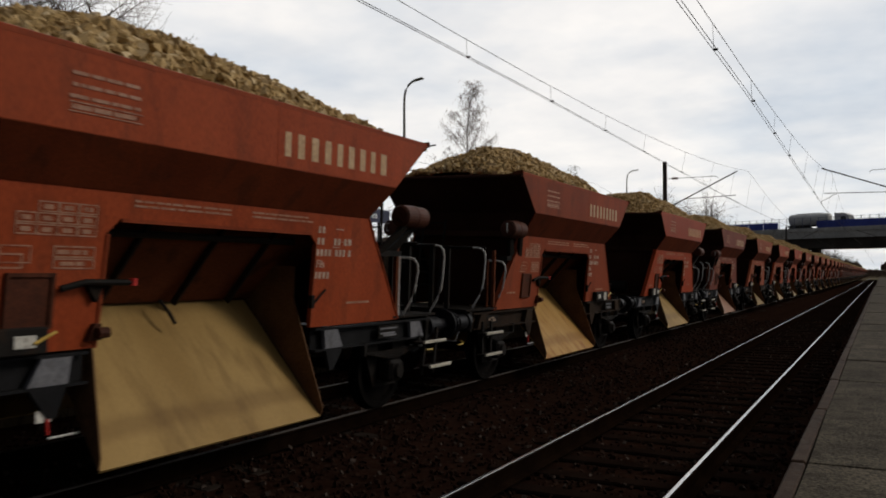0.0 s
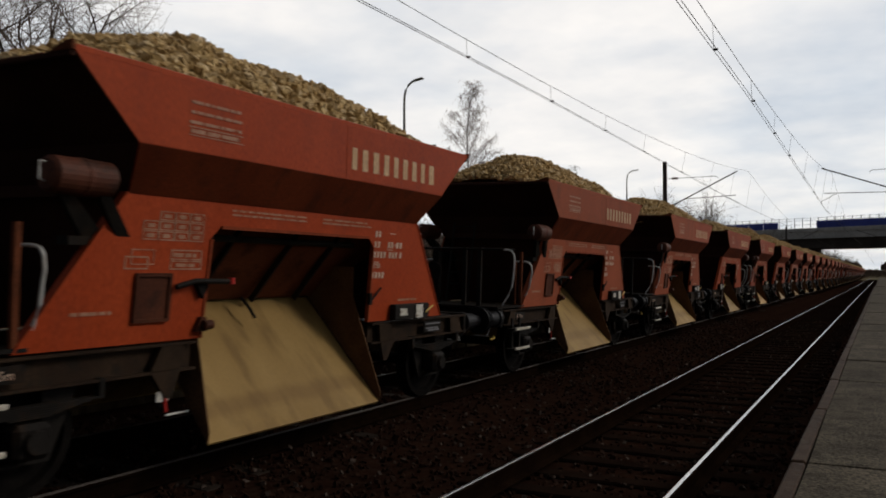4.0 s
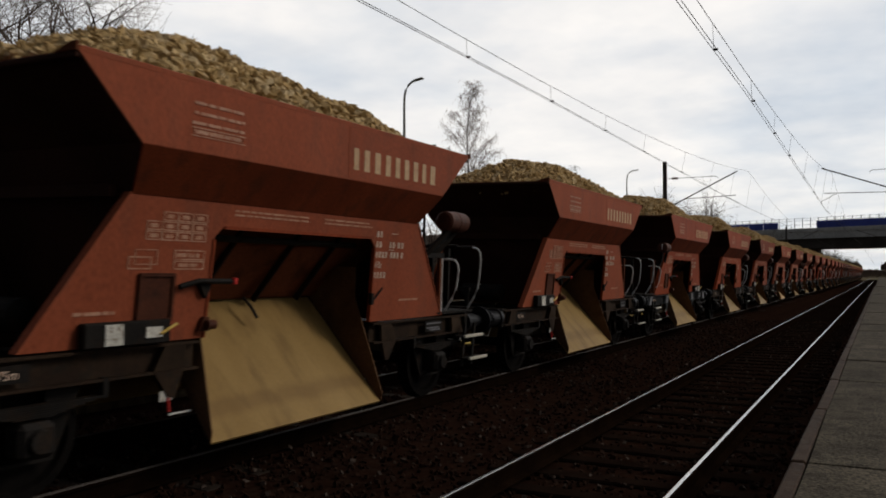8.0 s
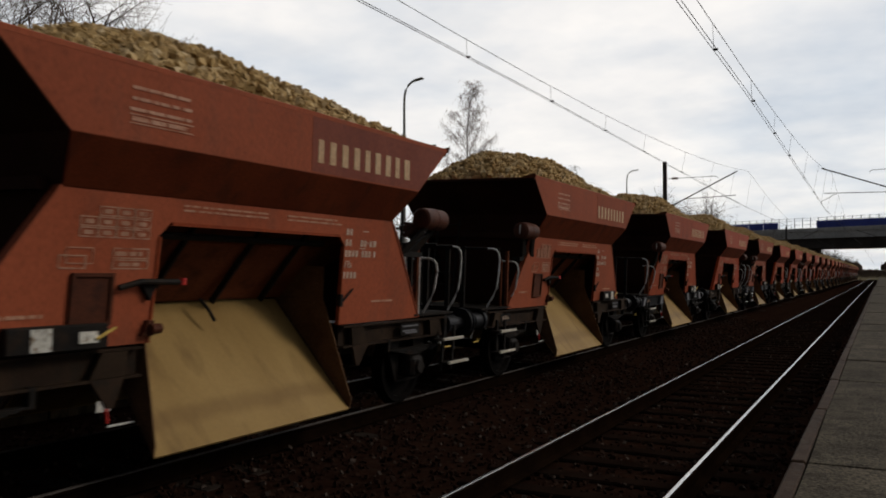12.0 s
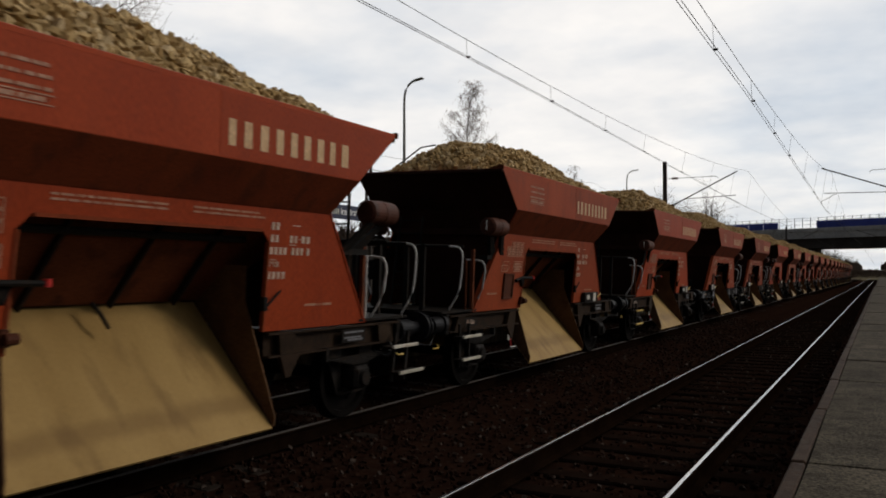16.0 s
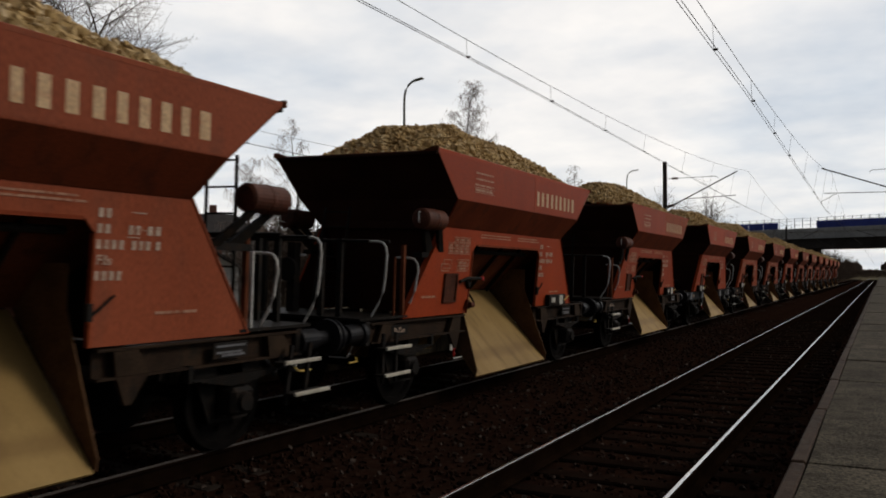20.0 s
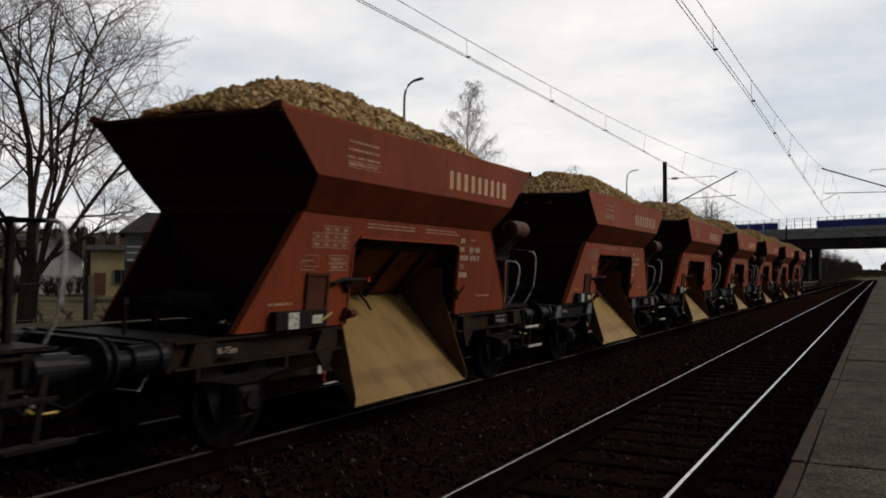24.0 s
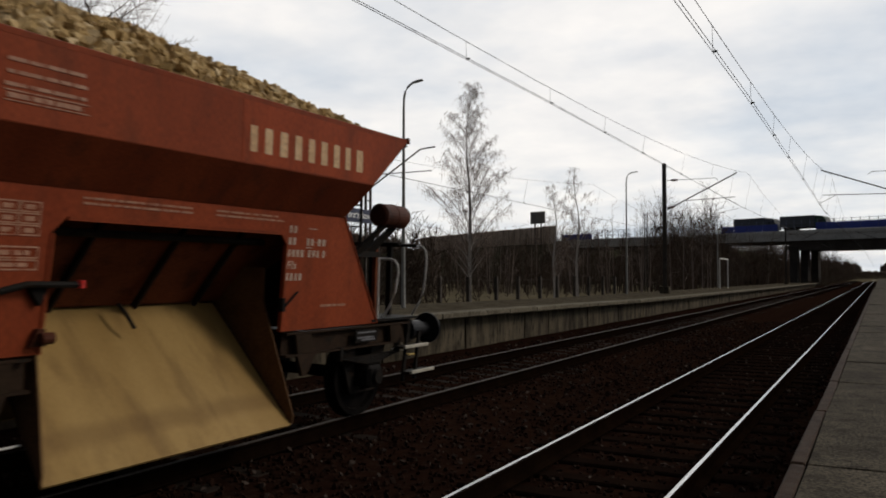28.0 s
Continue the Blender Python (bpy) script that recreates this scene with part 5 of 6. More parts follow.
def build_truck(label, load, cab_paint, tanker):
    t = thing("truck", label, "truck")
    for y in (-1.0, 1.0):
        for x in (-5.6, -4.3, -3.0, 2.2, 4.4) if tanker else (-3.2, -2.0, 3.3):
            bm = bmesh.new()
            lathe(bm, [(y - 0.15, 0.25), (y - 0.14, 0.5), (y + 0.14, 0.5), (y + 0.15, 0.25)], "y", 16, (x, 0, 0.5))
            part("wheel", bm, BLACK, t)
    bm = bmesh.new()
    if tanker:
        box(bm, (-0.8, 0, 0.95), (11.6, 1.0, 0.25))
    else:
        box(bm, (-0.2, 0, 0.95), (8.4, 1.0, 0.25))
    part("chassis", bm, UNDER, t)
    bm = bmesh.new()
    if tanker:
        lathe(bm, [(-6.4, 0.5), (-6.2, 1.0), (-5.9, 1.12), (1.0, 1.12), (1.3, 1.0), (1.5, 0.5)], "x", 20, (0, 0, 2.15))
        part("tank", bm, load, t)
        bm = bmesh.new()
        box(bm, (-2.5, 0, 3.30), (5.0, 0.5, 0.10))
        part("walkway", bm, RAILING, t)
    else:
        box(bm, (-1.15, 0, 2.2), (6.7, 2.4, 2.1), bevel=0.06)
        part("cargo_body", bm, load, t)
    bm = bmesh.new()
    nose = 0.0 if tanker else -0.85
    prof = [(x + nose, z) for x, z in ((2.6 if tanker else 3.2, 0.7), (5.2, 0.7), (5.3, 1.6), (4.9, 2.75), (4.4, 3.05), (2.6 if tanker else 3.2, 3.1))]
    slab(bm, [(x, -1.2, z) for x, z in prof], (0, 2.4, 0))
    cab = part("cab", bm, cab_paint, t)
    bm = bmesh.new()
    slab(bm, [(5.275 + nose, -1.1, 1.75), (5.275 + nose, 1.1, 1.75), (5.0 + nose, 1.1, 2.65), (5.0 + nose, -1.1, 2.65)], (0.03, 0, 0.0))
    part("windscreen", bm, GLASS, cab)
    bm = bmesh.new()
    box(bm, (4.2 + nose, -1.21, 2.1), (0.9, 0.03, 0.7))
    part("side_window", bm, GLASS, cab)
    return t


TANKER = build_truck("off-white tanker truck driving across the bridge", TRUCK_WHITE, TRUCK_WHITE, True)
LORRY = build_truck("dark tarpaulin lorry with a green cab on the bridge", TRUCK_DARK, TRUCK_GREEN, False)
LORRY_TWO = build_truck("dark box lorry following on the bridge", TRUCK_DARK, TRUCK_DARK, False)


# ---- station furniture ----
SIGN_WHITE = surface("white_sign_enamel", (0.80, 0.80, 0.78), (0.88, 0.88, 0.86), 2.0, 0.4, bump=0.0, grain=0.0)
NAVY = surface("navy_sign_enamel", (0.020, 0.026, 0.060), (0.028, 0.034, 0.075), 1.0, 0.4, bump=0.02)


def build_station_sign():
    s = thing("station_sign", "navy station name sign with white lettering on two posts", "sign")
    bm = bmesh.new()
    box(bm, (-11.9, 17.25, 3.27), (0.05, 2.95, 0.36), bevel=0.012)
    board = part("sign_board", bm, NAVY, s)
    lettering("ice Brzęczkowice", 0.235, SIGN_WHITE, board, Matrix.Translation((-11.868, 16.42, 3.205)) @ pose(0, 0, 0, 90, 0, 90))
    bm = bmesh.new()
    for k in range(6):
        box(bm, (-11.868, 15.90 + 0.085 * k, 3.27), (0.006, 0.05, 0.14))
    tagged(part("hidden_letter_bars", bm, WHITE, board), kind="stuff")
    for y in (16.1, 18.3):
        bm = bmesh.new()
        tube(bm, [(-11.96, y, 0.78), (-11.96, y, 3.48)], 0.04, 8)
        part("sign_post", bm, MASTM, s)


build_station_sign()


def build_gate_frame(x, y, base, h, w):
    f = thing("sign_frame", "pale tubular notice frame standing on the far platform", "notice frame", "notice frames on the far platform")
    for dy in (0, w):
        bm = bmesh.new()
        tube(bm, [(x, y + dy, base), (x, y + dy, base + h)], 0.05, 8)
        part("frame_post", bm, GALV, f)
    bm = bmesh.new()
    box(bm, (x, y + w / 2, base + h - 0.06), (0.06, w, 0.12))
    part("frame_bar", bm, GALV, f)


build_gate_frame(-12.4, 74.0, 0.58, 2.7, 4.3)


def build_dark_post(x, y):
    p = thing("platform_post", "dark square steel post with a small loudspeaker on top", "post")
    bm = bmesh.new()
    box(bm, (x, y, 1.75), (0.11, 0.11, 1.9), bevel=0.01)
    part("post", bm, MASTM, p)
    bm = bmesh.new()
    box(bm, (x, y, 2.74), (0.10, 0.10, 0.12), bevel=0.02)
    part("loudspeaker", bm, MASTM, p)


build_dark_post(-11.9, 11.53)


def build_fence():
    f = thing("fence", "dark concrete-post fence with thin wires beyond the far track", "fence")
    for k in range(22):
        bm = bmesh.new()
        box(bm, (-19.5 + 0.05 * math.sin(k * 3.0), -2 + 3.4 * k, 0.55), (0.20, 0.20, 2.2), bevel=0.02)
        part("fence_post", bm, MASTM, f)
    for z in (0.5, 1.45):
        bm = bmesh.new()
        box(bm, (-19.5, 34.0, z), (0.012, 72.0, 0.012))
        part("fence_wire", bm, MASTM, f)


build_fence()


# ---- trees ----
BARK = surface("dark_bark", (0.050, 0.038, 0.030), (0.085, 0.066, 0.052), 6.0, 0.95, bump=0.8, fine=30, spec=0.02)
BIRCH = surface("birch_bark", (0.30, 0.27, 0.25), (0.52, 0.49, 0.46), 4.0, 0.9, bump=0.4, stain=(0.03, 0.025, 0.02), stain_amount=0.7, stretch=(1, 1, 4), spec=0.02)
PALE_TWIG = island("pale_birch_twigs", [(0.24, 0.185, 0.155), (0.32, 0.26, 0.225), (0.19, 0.14, 0.115)], 0.95)
TWIG = island("bare_twigs", [(0.13, 0.10, 0.080), (0.19, 0.15, 0.125), (0.10, 0.078, 0.062)], 0.95)
BRUSH = island("bare_brushwood", [(0.085, 0.058, 0.044), (0.12, 0.085, 0.064), (0.065, 0.048, 0.037), (0.16, 0.13, 0.105)], 0.95)


class Twigs:
    """Collects three-sided tapered sticks."""

    def __init__(self):
        self.v, self.f = [], []

    def stick(self, a, b, ra, rb):
        d = (b - a).normalized()
        u = d.cross(Vector((0.31, 0.22, 0.92))).normalized()
        w = d.cross(u)
        i = len(self.v)
        for p, r in ((a, ra), (b, rb)):
            for k in range(3):
                t = 2.0944 * k
                self.v.append(p + (u * math.cos(t) + w * math.sin(t)) * r)
        for k in range(3):
            j = (k + 1) % 3
            self.f.append((i + k, i + j, i + 3 + j, i + 3 + k))


def grow(rng, limbs, twigs, start, way, length, radius, depth, droop, spread, forks, inside=None):
    """One branch and all that it bears."""
    pts, n = [start], 5 if depth > 1 else 3
    d = way.normalized()
    for k in range(n):
        d = (d + Vector((rng.gauss(0, 0.13), rng.gauss(0, 0.13), rng.gauss(0, 0.10) + droop))).normalized()
        pts.append(pts[-1] + d * (length / n))
        if inside and not inside(pts[-1]):
            break
    n = len(pts) - 1
    for k in range(n):
        ra, rb = radius * (1 - 0.75 * k / n), radius * (1 - 0.75 * (k + 1) / n)
        (limbs if ra > 0.035 else twigs).stick(pts[k], pts[k + 1], max(ra, 0.0040), max(rb, 0.0032))
    if depth == 0:
        return
    for k in range(forks):
        t = 0.25 + 0.75 * (k + rng.random()) / forks
        i = min(n - 1, int(t * n))
        p = pts[i].lerp(pts[i + 1], t * n - i)
        side = Vector((rng.gauss(0, 1), rng.gauss(0, 1), rng.gauss(0.15, 0.5))).normalized()
        nd = (d * (1 - spread) + side * spread).normalized()
        grow(rng, limbs, twigs, p, nd, length * rng.uniform(0.42, 0.66) * (1.15 - 0.45 * t), radius * 0.5 * (1 - 0.45 * t), depth - 1, droop - 0.02, spread, forks, inside)


def put_tree(name, label, at, limbs, twigs, bark):
    t = thing(name, label, "tree", "bare winter trees", m=Matrix.Translation(at))
    raw("trunk", limbs.v, limbs.f, bark, t)
    tagged(raw("crown", twigs.v, twigs.f, PALE_TWIG if bark == BIRCH else TWIG, t), kind="stuff")
    return t


def willow(at, height, seed):
    """Stout short trunk that forks low; the limbs bend out into a round crown."""
    rng = random.Random(seed)
    limbs, twigs = Twigs(), Twigs()

    def inside(p):
        return (math.hypot(p.x + 0.6, p.y) / (0.40 * height)) ** 2 + ((p.z - 0.66 * height) / (0.54 * height)) ** 2 < rng.uniform(0.85, 1.08)

    limbs.stick(Vector((0, 0, -0.6)), Vector((0.1, 0.1, height * 0.19)), 0.44, 0.36)
    stems = ((-0.9, 0.1, 1.0), (-0.25, 0.3, 1.0), (0.12, -0.2, 1.0), (0.55, 0.1, 1.0), (1.25, 0.45, 0.9), (-1.5, -0.2, 0.8), (0.2, 0.9, 1.0), (-0.5, -0.9, 0.9), (1.5, 0.9, 0.45))
    for k, (x, y, z) in enumerate(stems):
        grow(rng, limbs, twigs, Vector((0.1 + 0.1 * x, 0.1 + 0.1 * y, height * (0.12 + 0.03 * (k % 3)))), Vector((x * 0.42, y * 0.42, z)), height * (0.80 if z > 0.5 else 0.5), 0.16 - 0.010 * k, 3, 0.015, 0.52, 9, inside)
    return put_tree("willow_tree", "large bare many-stemmed willow with fine twigs beside the station", at, limbs, twigs, BARK)


def birch(at, height, seed, label, forks=30, spread=0.25):
    """A straight pale leader, rising side branches shorter towards the top, and hanging twigs at their ends."""
    rng = random.Random(seed)
    limbs, twigs = Twigs(), Twigs()
    pts = [Vector((0.03 * k * math.sin(k + seed), 0.03 * k * math.cos(k * 1.3), -0.5 + (height + 0.5) * k / 9)) for k in range(10)]
    for k in range(9):
        limbs.stick(pts[k], pts[k + 1], 0.17 * (1 - k / 9.4), 0.17 * (1 - (k + 1) / 9.4))
    for k in range(forks):
        t = 0.16 + 0.82 * k / forks
        i = min(8, int(t * 9))
        p = pts[i].lerp(pts[i + 1], t * 9 - i)
        a = rng.random() * 6.283
        reach = height * spread * min(1.0, 1.3 * (1 - t) ** 0.8 + 0.03, 0.3 + 2.4 * t) * rng.uniform(0.75, 1.1)
        d = Vector((math.cos(a), math.sin(a), 0))
        q, path = p, [p]
        for m in range(5):
            q = q + d * reach / 5 + Vector((rng.gauss(0, 0.04), rng.gauss(0, 0.04), reach * (0.30 - 0.045 * m)))
            path.append(q)
        r = 0.034 * (1.15 - t)
        for m in range(5):
            (limbs if m < 2 else twigs).stick(path[m], path[m + 1], r * (1 - m / 6), r * (1 - (m + 1) / 6))
        for m in range(int(7 + 20 * (1 - t))):
            u = rng.uniform(0.2, 1.0) * 5
            f = min(4, int(u))
            b = path[f].lerp(path[f + 1], u - f)
            e = b + Vector((rng.gauss(0, 0.30), rng.gauss(0, 0.30), rng.uniform(0.02, 0.34))) * (0.6 + 0.5 * reach / 3)
            twigs.stick(b, e, 0.0075, 0.005)
            for v in range(3):
                g = b.lerp(e, rng.uniform(0.3, 1.0))
                h = g + Vector((rng.gauss(0, 0.13), rng.gauss(0, 0.13), -rng.uniform(0.05, 0.30)))
                twigs.stick(g, h, 0.0065, 0.005)
                twigs.stick(h, h + Vector((rng.gauss(0, 0.05), rng.gauss(0, 0.05), -rng.uniform(0.10, 0.34))), 0.005, 0.004)
    return put_tree("birch_tree", label, at, limbs, twigs, BIRCH)


willow((-26.9, 18.2, -0.4), 13.2, 3)
birch((-22.6, 45.0, -0.4), 14.4, 5, "tall bare birch with a pale trunk behind the far platform", 78, 0.215)
birch((-25.6, 68.0, -0.4), 10.5, 8, "slim bare birch near the road embankment", 24)
birch((-24.0, 69.5, -0.4), 12.0, 9, "slim bare birch near the road embankment", 24)
birch((-34.0, 41.9, -0.4), 12.6, 15, "bare young birch beyond the fence", 26)
birch((-26.0, 28.7, -0.4), 7.6, 12, "small bare birch beyond the fence", 22)
birch((-27.5, 32.6, -0.4), 6.8, 18, "small bare birch beyond the fence", 20)


def brushwood(name, label, spots, seed, tall, lean=0.08, wood=None):
    rng = random.Random(seed)
    tw = Twigs()
    for x, y, h in spots(rng):
        base = Vector((x, y, -0.6))
        d = Vector((rng.gauss(0, lean), rng.gauss(0, lean), 1)).normalized()
        r = 0.012 + 0.009 * h
        tw.stick(base, base + d * h * 0.55, r, r * 0.6)
        tw.stick(base + d * h * 0.55, base + d * h, r * 0.6, 0.010)
        for k in range(tall):
            t = rng.uniform(0.12, 0.95)
            p = base + d * h * t
            q = p + Vector((rng.gauss(0, 0.5), rng.gauss(0, 0.5), rng.uniform(0.2, 1.0))).normalized() * h * rng.uniform(0.12, 0.34)
            tw.stick(p, q, 0.022, 0.010)
            for m in range(3):
                a = p.lerp(q, rng.uniform(0.3, 1))
                tw.stick(a, a + Vector((rng.gauss(0, 0.5), rng.gauss(0, 0.5), rng.uniform(0, 0.8))).normalized() * h * 0.12, 0.012, 0.007)
    tagged(raw(name, tw.v, tw.f, wood or BRUSH), label, "brushwood", kind="stuff")


brushwood("thicket", "dense bare brown scrub and saplings under and before the road bridge", lambda r: [(r.uniform(-62, -15.5), r.uniform(90, 152), r.uniform(3.0, 8.6)) for _ in range(620)], 21, 14)
brushwood("saplings", "bare saplings between the far platform and the embankment", lambda r: [(r.uniform(-46, -25.5), r.uniform(44, 92), r.uniform(1.0, 3.2)) for _ in range(110)], 22, 12, 0.3)
brushwood("pale_stems", "slender pale birch stems among the scrub before the bridge", lambda r: [(r.uniform(-48, -15.5), r.uniform(84, 104), r.uniform(5.0, 9.0)) for _ in range(46)], 33, 7, 0.04, PALE_TWIG)
brushwood("poplars", "group of taller bare trees beyond the platform end", lambda r: [(r.uniform(-31, -22), r.uniform(118, 136), r.uniform(9, 13.5)) for _ in range(40)], 23, 46)
brushwood("lineside_trees", "bare trees along the line beyond the bridge", lambda r: [(r.uniform(-32, -10.5), r.uniform(186, 460), r.uniform(4.0, 9.5)) for _ in range(620)], 24, 24)
brushwood("verge_scrub", "low dark scrub along the edge of the line beyond the bridge", lambda r: [(r.uniform(-11.5, -9.4), r.uniform(158, 400), r.uniform(0.9, 2.4)) for _ in range(260)], 34, 12, 0.25)
brushwood("line_end_scrub", "low bare scrub where the line bends out of sight", lambda r: [(r.uniform(-10, 9), r.uniform(350, 480), r.uniform(2.4, 4.2)) for _ in range(220)], 35, 14, 0.25)
brushwood("far_scrub", "low bare scrub along the right of the line", lambda r: [(r.uniform(8, 40), r.uniform(220, 520), r.uniform(2.0, 5.0)) for _ in range(160)], 28, 16)
brushwood("bank_scrub", "dense bare scrub behind the bridge piers", lambda r: [(r.uniform(-52, -17.5), r.uniform(180, 215), r.uniform(7.5, 10.8)) for _ in range(460)], 27, 16)
brushwood("lineside_scrub", "bare scrub along the fence beyond the tracks", lambda r: [(r.uniform(-40, -22), r.uniform(6, 46), r.uniform(0.5, 1.3)) for _ in range(110)], 25, 12, 0.35)
brushwood("garden_hedge", "low dark hedge before the distant houses", lambda r: [(-77 + 11 * q + r.uniform(-2, 2), 46 + 13 * q + r.uniform(-2, 2), r.uniform(1.4, 2.3)) for q in [r.random() for _ in range(150)]], 29, 26, 0.25)
brushwood("shrubs", "dark dense shrubs behind the fence", lambda r: [(-24.5 + 4.6 * q + r.uniform(-0.9, 0.9), 27 + 7.5 * q + r.uniform(-0.9, 0.9), r.uniform(2.6, 5.2)) for q in [r.random() for _ in range(44)]], 30, 40, 0.16)
brushwood("hedge", "dark dense bare hedge before the houses", lambda r: [(-36 + r.uniform(-5, 3), 44 + r.uniform(-4, 6), r.uniform(2.2, 4.4)) for _ in range(130)], 26, 26, 0.25)


def far_woods():
    """Bare woods on the horizon: a low dense mass with thin crowns rising out of it."""
    rng = np.random.default_rng(31)
    vs, fs = [], []
    for k in range(4200):
        a = rng.uniform(-1.75, 0.35)
        r = rng.uniform(300, 420) if k < 2900 else rng.uniform(560, 760)
        h = rng.uniform(11, 15) * (0.9 + 0.12 * math.sin(a * 7) * math.sin(a * 17 + 1))
        h *= 1.62 if a < -0.55 else 1.0
        x, y, w = math.sin(a) * r, math.cos(a) * r, rng.uniform(2.0, 4.6)
        if abs(x + 4) < 0.16 * r and r < 500:
            continue
        if abs(x + 4) < 7.0:
            h = rng.uniform(3.5, 6.0)            # low scrub where the line bends away
        i = len(vs)
        n = 7
        for q in range(n):
            t = 6.283 * q / n
            vs.append((x + w * math.cos(t), y + w * math.sin(t), -0.5))
            vs.append((x + w * 0.8 * math.cos(t + 0.4), y + w * 0.8 * math.sin(t + 0.4), h * rng.uniform(0.62, 0.82)))
        vs.append((x, y, h * 0.84))
        for q in range(n):
            j = (q + 1) % n
            fs += [(i + 2 * q, i + 2 * j, i + 2 * j + 1), (i + 2 * q, i + 2 * j + 1, i + 2 * q + 1), (i + 2 * q + 1, i + 2 * j + 1, i + 2 * n)]
        for q in range(7):
            t, u = rng.uniform(0, 6.283), rng.uniform(0, 1)
            bx, by = x + w * 0.7 * u * math.cos(t), y + w * 0.7 * u * math.sin(t)
            top = h * rng.uniform(0.88, 1.04)
            i = len(vs)
            vs += [(bx - 0.35, by, h * 0.6), (bx + 0.35, by, h * 0.6), (bx, by + 0.3, h * 0.6), (bx + rng.uniform(-0.6, 0.6), by, top)]
            fs += [(i, i + 1, i + 3), (i + 1, i + 2, i + 3), (i + 2, i, i + 3)]
    tagged(raw("far_woods", vs, fs, BRUSH), "dark winter woods along the horizon", "woods", kind="stuff")


far_woods()


# ---- houses ----
ROOF = surface("dark_grey_roof_tiles", (0.034, 0.030, 0.029), (0.050, 0.045, 0.043), 1.5, 0.9, bump=0.4, fine=12, spec=0.05)
RENDER_GREY = surface("blue_grey_render", (0.14, 0.145, 0.15), (0.20, 0.205, 0.21), 0.8, 0.9, bump=0.2, stain=(0.14, 0.13, 0.13), spec=0.05)
FRAME_PAINT = surface("dull_window_frame", (0.13, 0.125, 0.12), (0.18, 0.175, 0.165), 1.0, 0.7, bump=0.05)
RENDER_WHITE = surface("white_render", (0.62, 0.62, 0.60), (0.74, 0.74, 0.72), 0.8, 0.9, bump=0.2, stain=(0.5, 0.49, 0.46), spec=0.05)
RENDER_YELLOW = surface("ochre_render", (0.46, 0.37, 0.19), (0.56, 0.45, 0.25), 0.8, 0.9, bump=0.2, stain=(0.36, 0.30, 0.18))
BRICK = surface("red_brick_wall", (0.13, 0.055, 0.040), (0.18, 0.08, 0.055), 3.0, 0.9, bump=0.3)
PANE = surface("window_glass_dark", (0.014, 0.017, 0.020), (0.03, 0.034, 0.04), 1.0, 0.08, bump=0.0)


def build_house(at, turn, w, d, eave, ridge, wall, label, rows, hip=0.0, balcony=False):
    """Front (with its windows) looks along local -y; the ridge runs along x."""
    h = thing("house", label, "house", "houses beyond the railway", m=pose(*at, 0, 0, turn))
    bm = bmesh.new()
    box(bm, (0, 0, eave / 2 - 0.3), (w, d, eave + 0.6))
    if hip == 0:
        for s in (1, -1):
            slab(bm, [(s * w / 2, -d / 2, eave), (s * w / 2, d / 2, eave), (s * w / 2, 0, ridge - 0.12)], (-s * 0.25, 0, 0))
    part("wall", bm, wall, h)
    o = 0.45
    x1 = w / 2 + (o if hip == 0 else o)
    rx = w / 2 + o - hip
    bm = bmesh.new()
    for s in (1, -1):
        slab(bm, [(-x1, s * (d / 2 + o), eave - 0.15), (x1, s * (d / 2 + o), eave - 0.15), (rx, 0, ridge), (-rx, 0, ridge)], (0, 0, 0.14))
        if hip:
            slab(bm, [(s * x1, -(d / 2 + o), eave - 0.15), (s * x1, d / 2 + o, eave - 0.15), (s * rx, 0, ridge)], (0, 0, 0.14))
    roof = part("roof", bm, ROOF, h)
    bm = bmesh.new()
    box(bm, (w * 0.18, 0.3, ridge + 0.25), (0.6, 0.6, 1.3))
    part("chimney", bm, BRICK, roof)
    for z, xs in rows:
        for x in xs:
            bm = bmesh.new()
            for sx in (-0.62, 0.62):
                box(bm, (x + sx, -d / 2 - 0.03, z), (0.09, 0.10, 1.4))
            for sz in (-0.68, 0.68):
                box(bm, (x, -d / 2 - 0.03, z + sz), (1.15, 0.10, 0.09))
            box(bm, (x, -d / 2 - 0.03, z), (0.06, 0.08, 1.27))
            win = part("window", bm, FRAME_PAINT, h)
            bm = bmesh.new()
            box(bm, (x, -d / 2 - 0.012, z), (1.15, 0.03, 1.27))
            part("pane", bm, PANE, win)
    if balcony:
        bm = bmesh.new()
        box(bm, (0, -d / 2 - 0.7, 2.75), (w * 0.95, 1.4, 0.16))
        bal = part("balcony", bm, RENDER_WHITE, h)
        for z in (3.3, 3.75):
            bm = bmesh.new()
            box(bm, (0, -d / 2 - 1.38, z), (w * 0.95, 0.05, 0.10))
            part("balcony_rail", bm, RENDER_WHITE, bal)
    bm = bmesh.new()
    box(bm, (-w * 0.3, -d / 2 - 0.02, 0.75), (1.0, 0.10, 2.1))
    part("door", bm, BRICK, h)
    return h


build_house((-50.4, 48.6, 0), 47, 9.8, 8.0, 4.9, 6.6, RENDER_GREY, "grey-rendered house with dark hipped tile roof and balcony", [(1.6, (-1.2, 3.0)), (3.9, (-3.0, 0.4, 3.2))], 1.8, True)
build_house((-82.5, 58.6, 0), 142, 9.0, 6.6, 3.3, 6.0, RENDER_WHITE, "white-rendered gabled house with a dark roof", [(1.7, (-3.2, -0.6, 2.6))])
build_house((-92.5, 58.6, 0), 57, 9.0, 9.0, 5.6, 6.4, RENDER_YELLOW, "ochre flat-looking house with white windows", [(1.7, (-2.5, 0, 2.5)), (4.2, (-2.5, 0, 2.5))], 2.5)
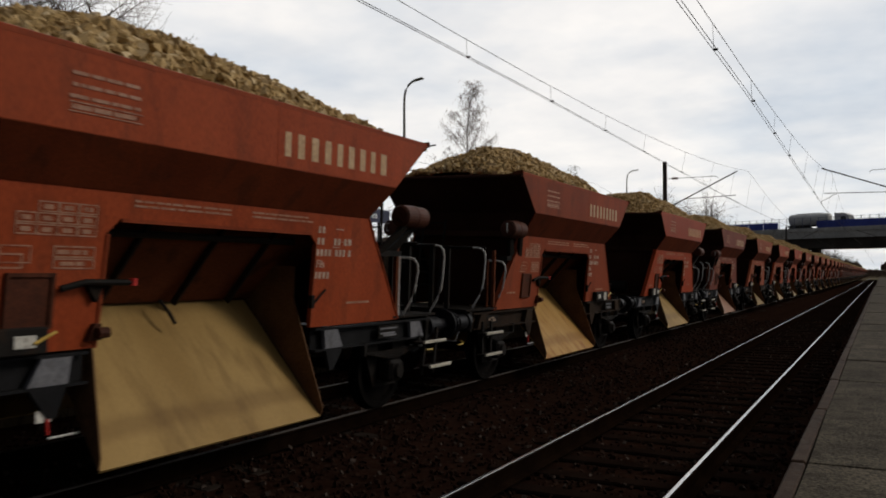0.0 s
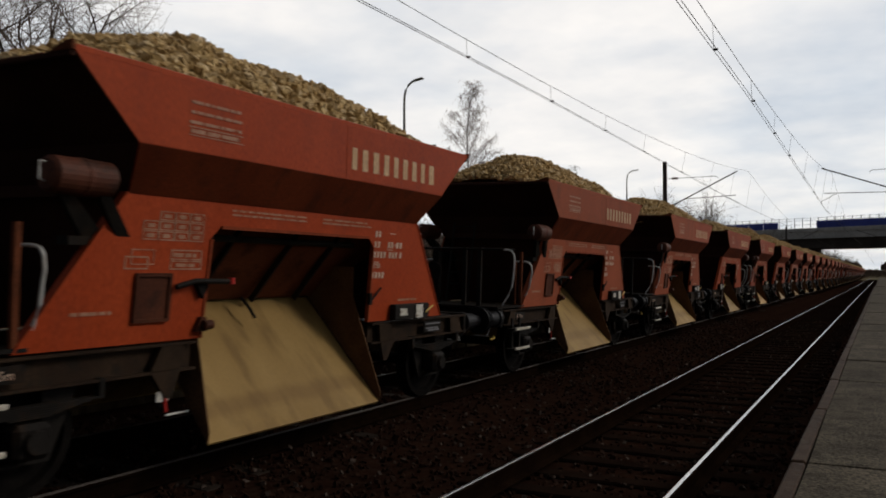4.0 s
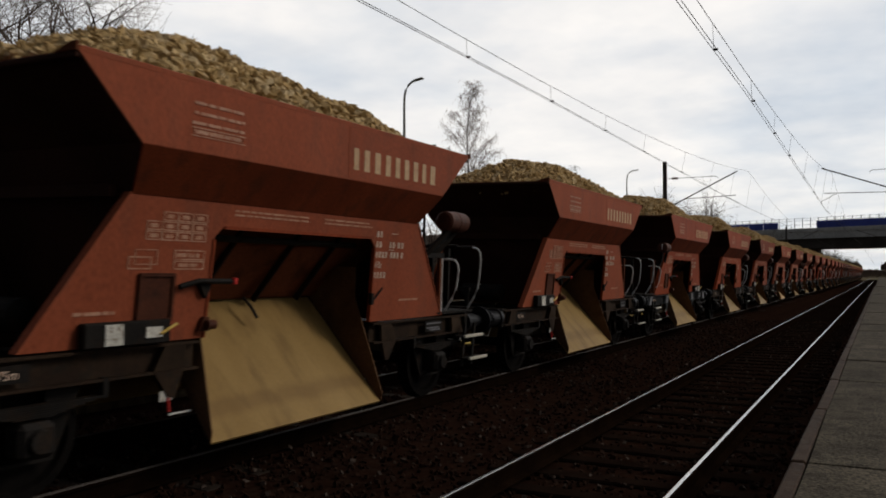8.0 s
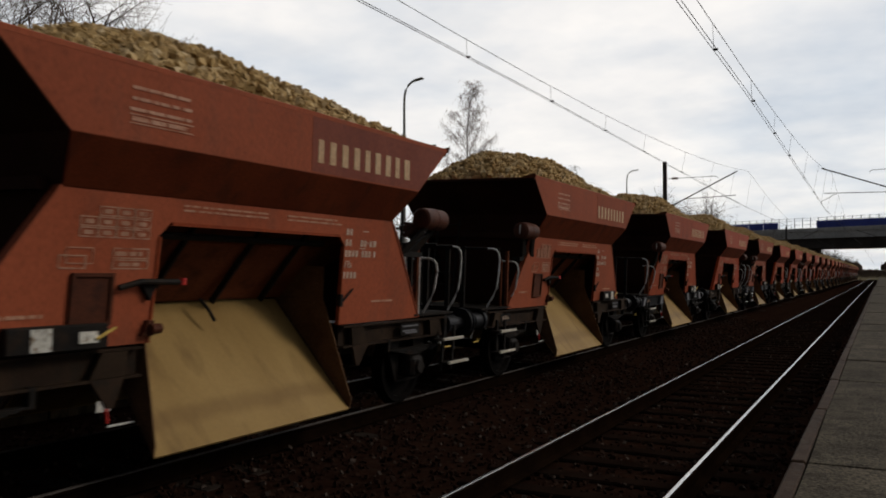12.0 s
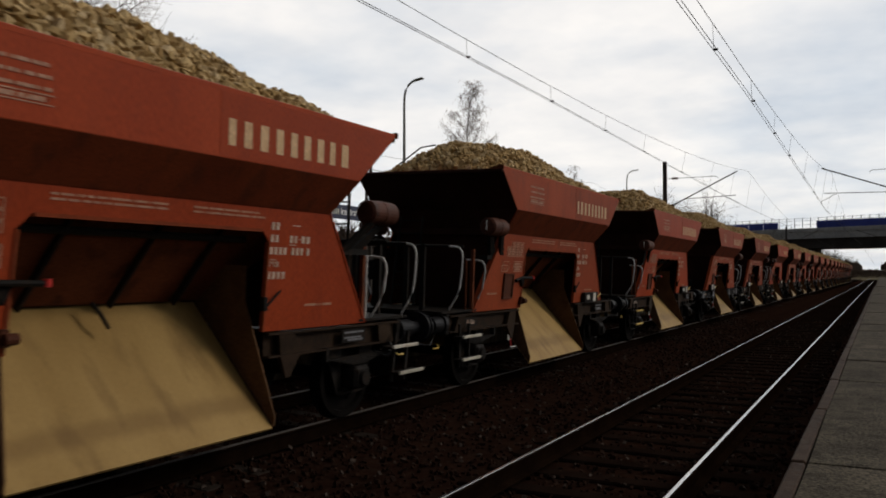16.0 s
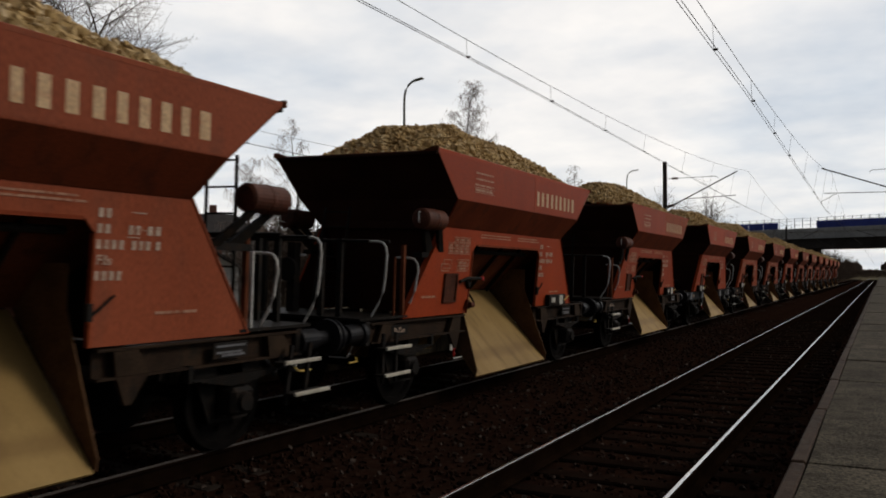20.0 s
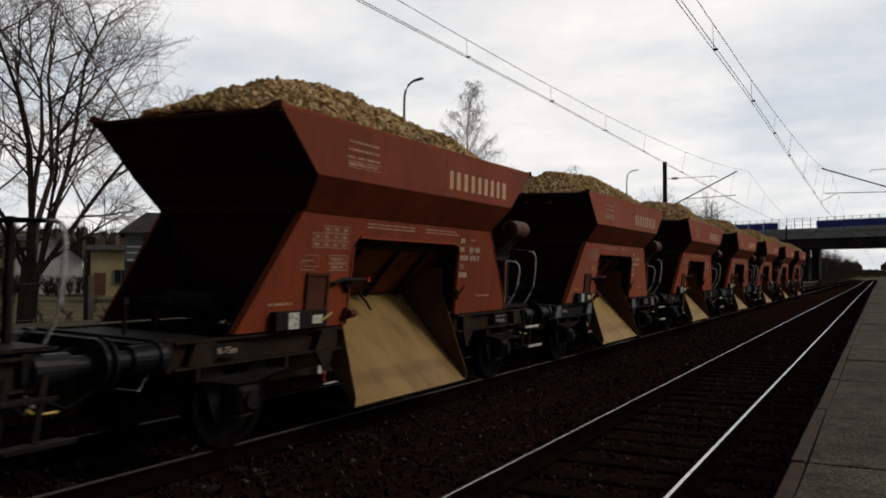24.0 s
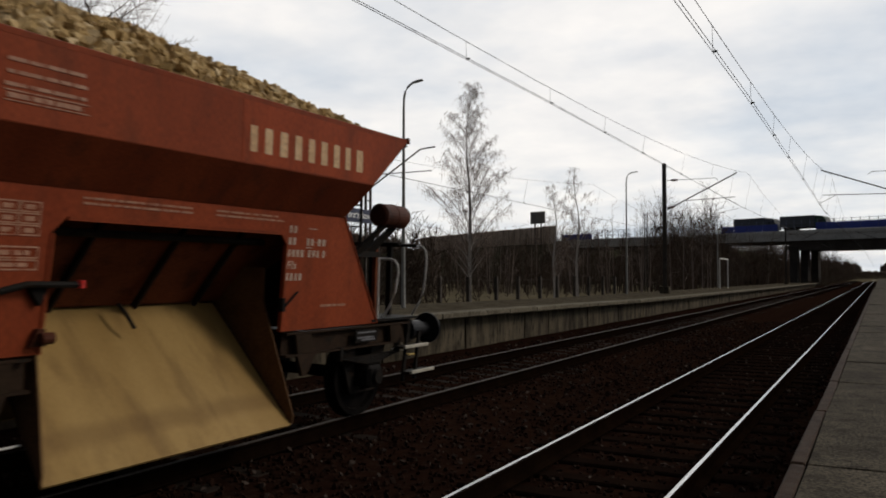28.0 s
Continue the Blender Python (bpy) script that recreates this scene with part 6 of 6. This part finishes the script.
build_house((-66.0, 53.8, 0), 50, 4.2, 4.4, 4.0, 4.4, RENDER_YELLOW, "small yellow outbuilding between the houses", [(1.4, (0.6,))])
build_house((-38.0, 38.5, 0), -45, 3.2, 3.2, 2.1, 3.1, RENDER_WHITE, "small white shed with a pitched roof before the grey house", [])


# ---- sleepers ----
def build_sleepers():
    bm = bmesh.new()
    slab(bm, [(-1.25, -0.12, 0), (1.25, -0.12, 0), (1.25, 0.12, 0), (-1.25, 0.12, 0)], (0, 0, -0.18))
    bmesh.ops.bevel(bm, geom=list(bm.edges), offset=0.018, segments=1, affect="EDGES")
    me = bpy.data.meshes.new("sleeper")
    bm.to_mesh(me)
    bm.free()
    me.materials.append(SLEEPER)
    rng = random.Random(5)
    for t, count in zip(TRACKS, (110, 125, 20)):
        y0 = 0.21
        for k in range(count):
            o = new("sleeper", me)
            o.parent = t
            if t == TRACKS[1]:
                o.material_slots[0].link = "OBJECT"
                o.material_slots[0].material = SLEEPER_PALE
            o.matrix_basis = pose(rng.uniform(-0.015, 0.015), y0 + 0.65 * k, -0.196 + rng.uniform(-0.008, 0.004), 0, 0, rng.uniform(-0.4, 0.4))
        bm = bmesh.new()
        for k in range(count, count + 330):
            box(bm, (0, y0 + 0.65 * k, -0.26), (2.5, 0.24, 0.165))
        tagged(part("far_sleepers", bm, SLEEPER, t), kind="stuff")


build_sleepers()


# ---- motion ----
def motions():
    times = [0, 1, 2, 4, 6, 8, 10, 12, 14, 16, 18, 20, 22, 24, 26, 27, 28]
    spins = [k / FPS for k in range(28 * FPS + 1)]
    for n, w, hp in TRAIN:
        rows = [(t, Matrix.Translation((TRACK_X, START + n * PITCH + SLACK.get(n, 0) - travelled(t), 0)) @ CANT) for t in times]
        walk(w, rows), walk(hp, rows)
        for ws in [o for o in w.children if o.name.startswith("wheelset")]:
            y = ws.matrix_basis.translation.y
            # the wheels turn while the wagon runs through the station; far away they rest
            near = [t for t in spins if -22 < START + n * PITCH - travelled(t) < 170]
            turns = [0.0] * (near[:1] != [0]) + near + [28.0] * (near[-1:] != [28])
            walk(ws, [(t, pose(0, y, 0.5, math.degrees(travelled(min(max(t, near[0]), near[-1])) / 0.5), 0, 0)) for t in turns])
    turn = Matrix.Rotation(radians(-20.3), 4, "Z")
    near_lane, far_lane = 3.4, 8.4

    def drive(t, s, lane, lift=0.0):
        return t, Matrix.Translation(road(s, lane, 9.9 - max(0, s - 90) * 0.018)) @ turn

    walk(TANKER, [drive(t, s, near_lane) for t, s in ((0, 11.2), (0.6, -0.2), (1.2, -11.5), (2.0, -26.0), (3.0, -42.0), (4.0, -55.0), (6.0, -70.0), (8.0, -75.0), (28, -75.0))])
    trip = ((0, 190), (16, 190), (18, 186), (20, 173), (22, 147), (23, 129), (24, 109), (25, 88), (26, 67), (27, 46), (28, 25))
    walk(LORRY, [drive(t, s - 10.6, near_lane) for t, s in trip])
    walk(LORRY_TWO, [drive(t, s - 0.9, near_lane) for t, s in trip])


motions()
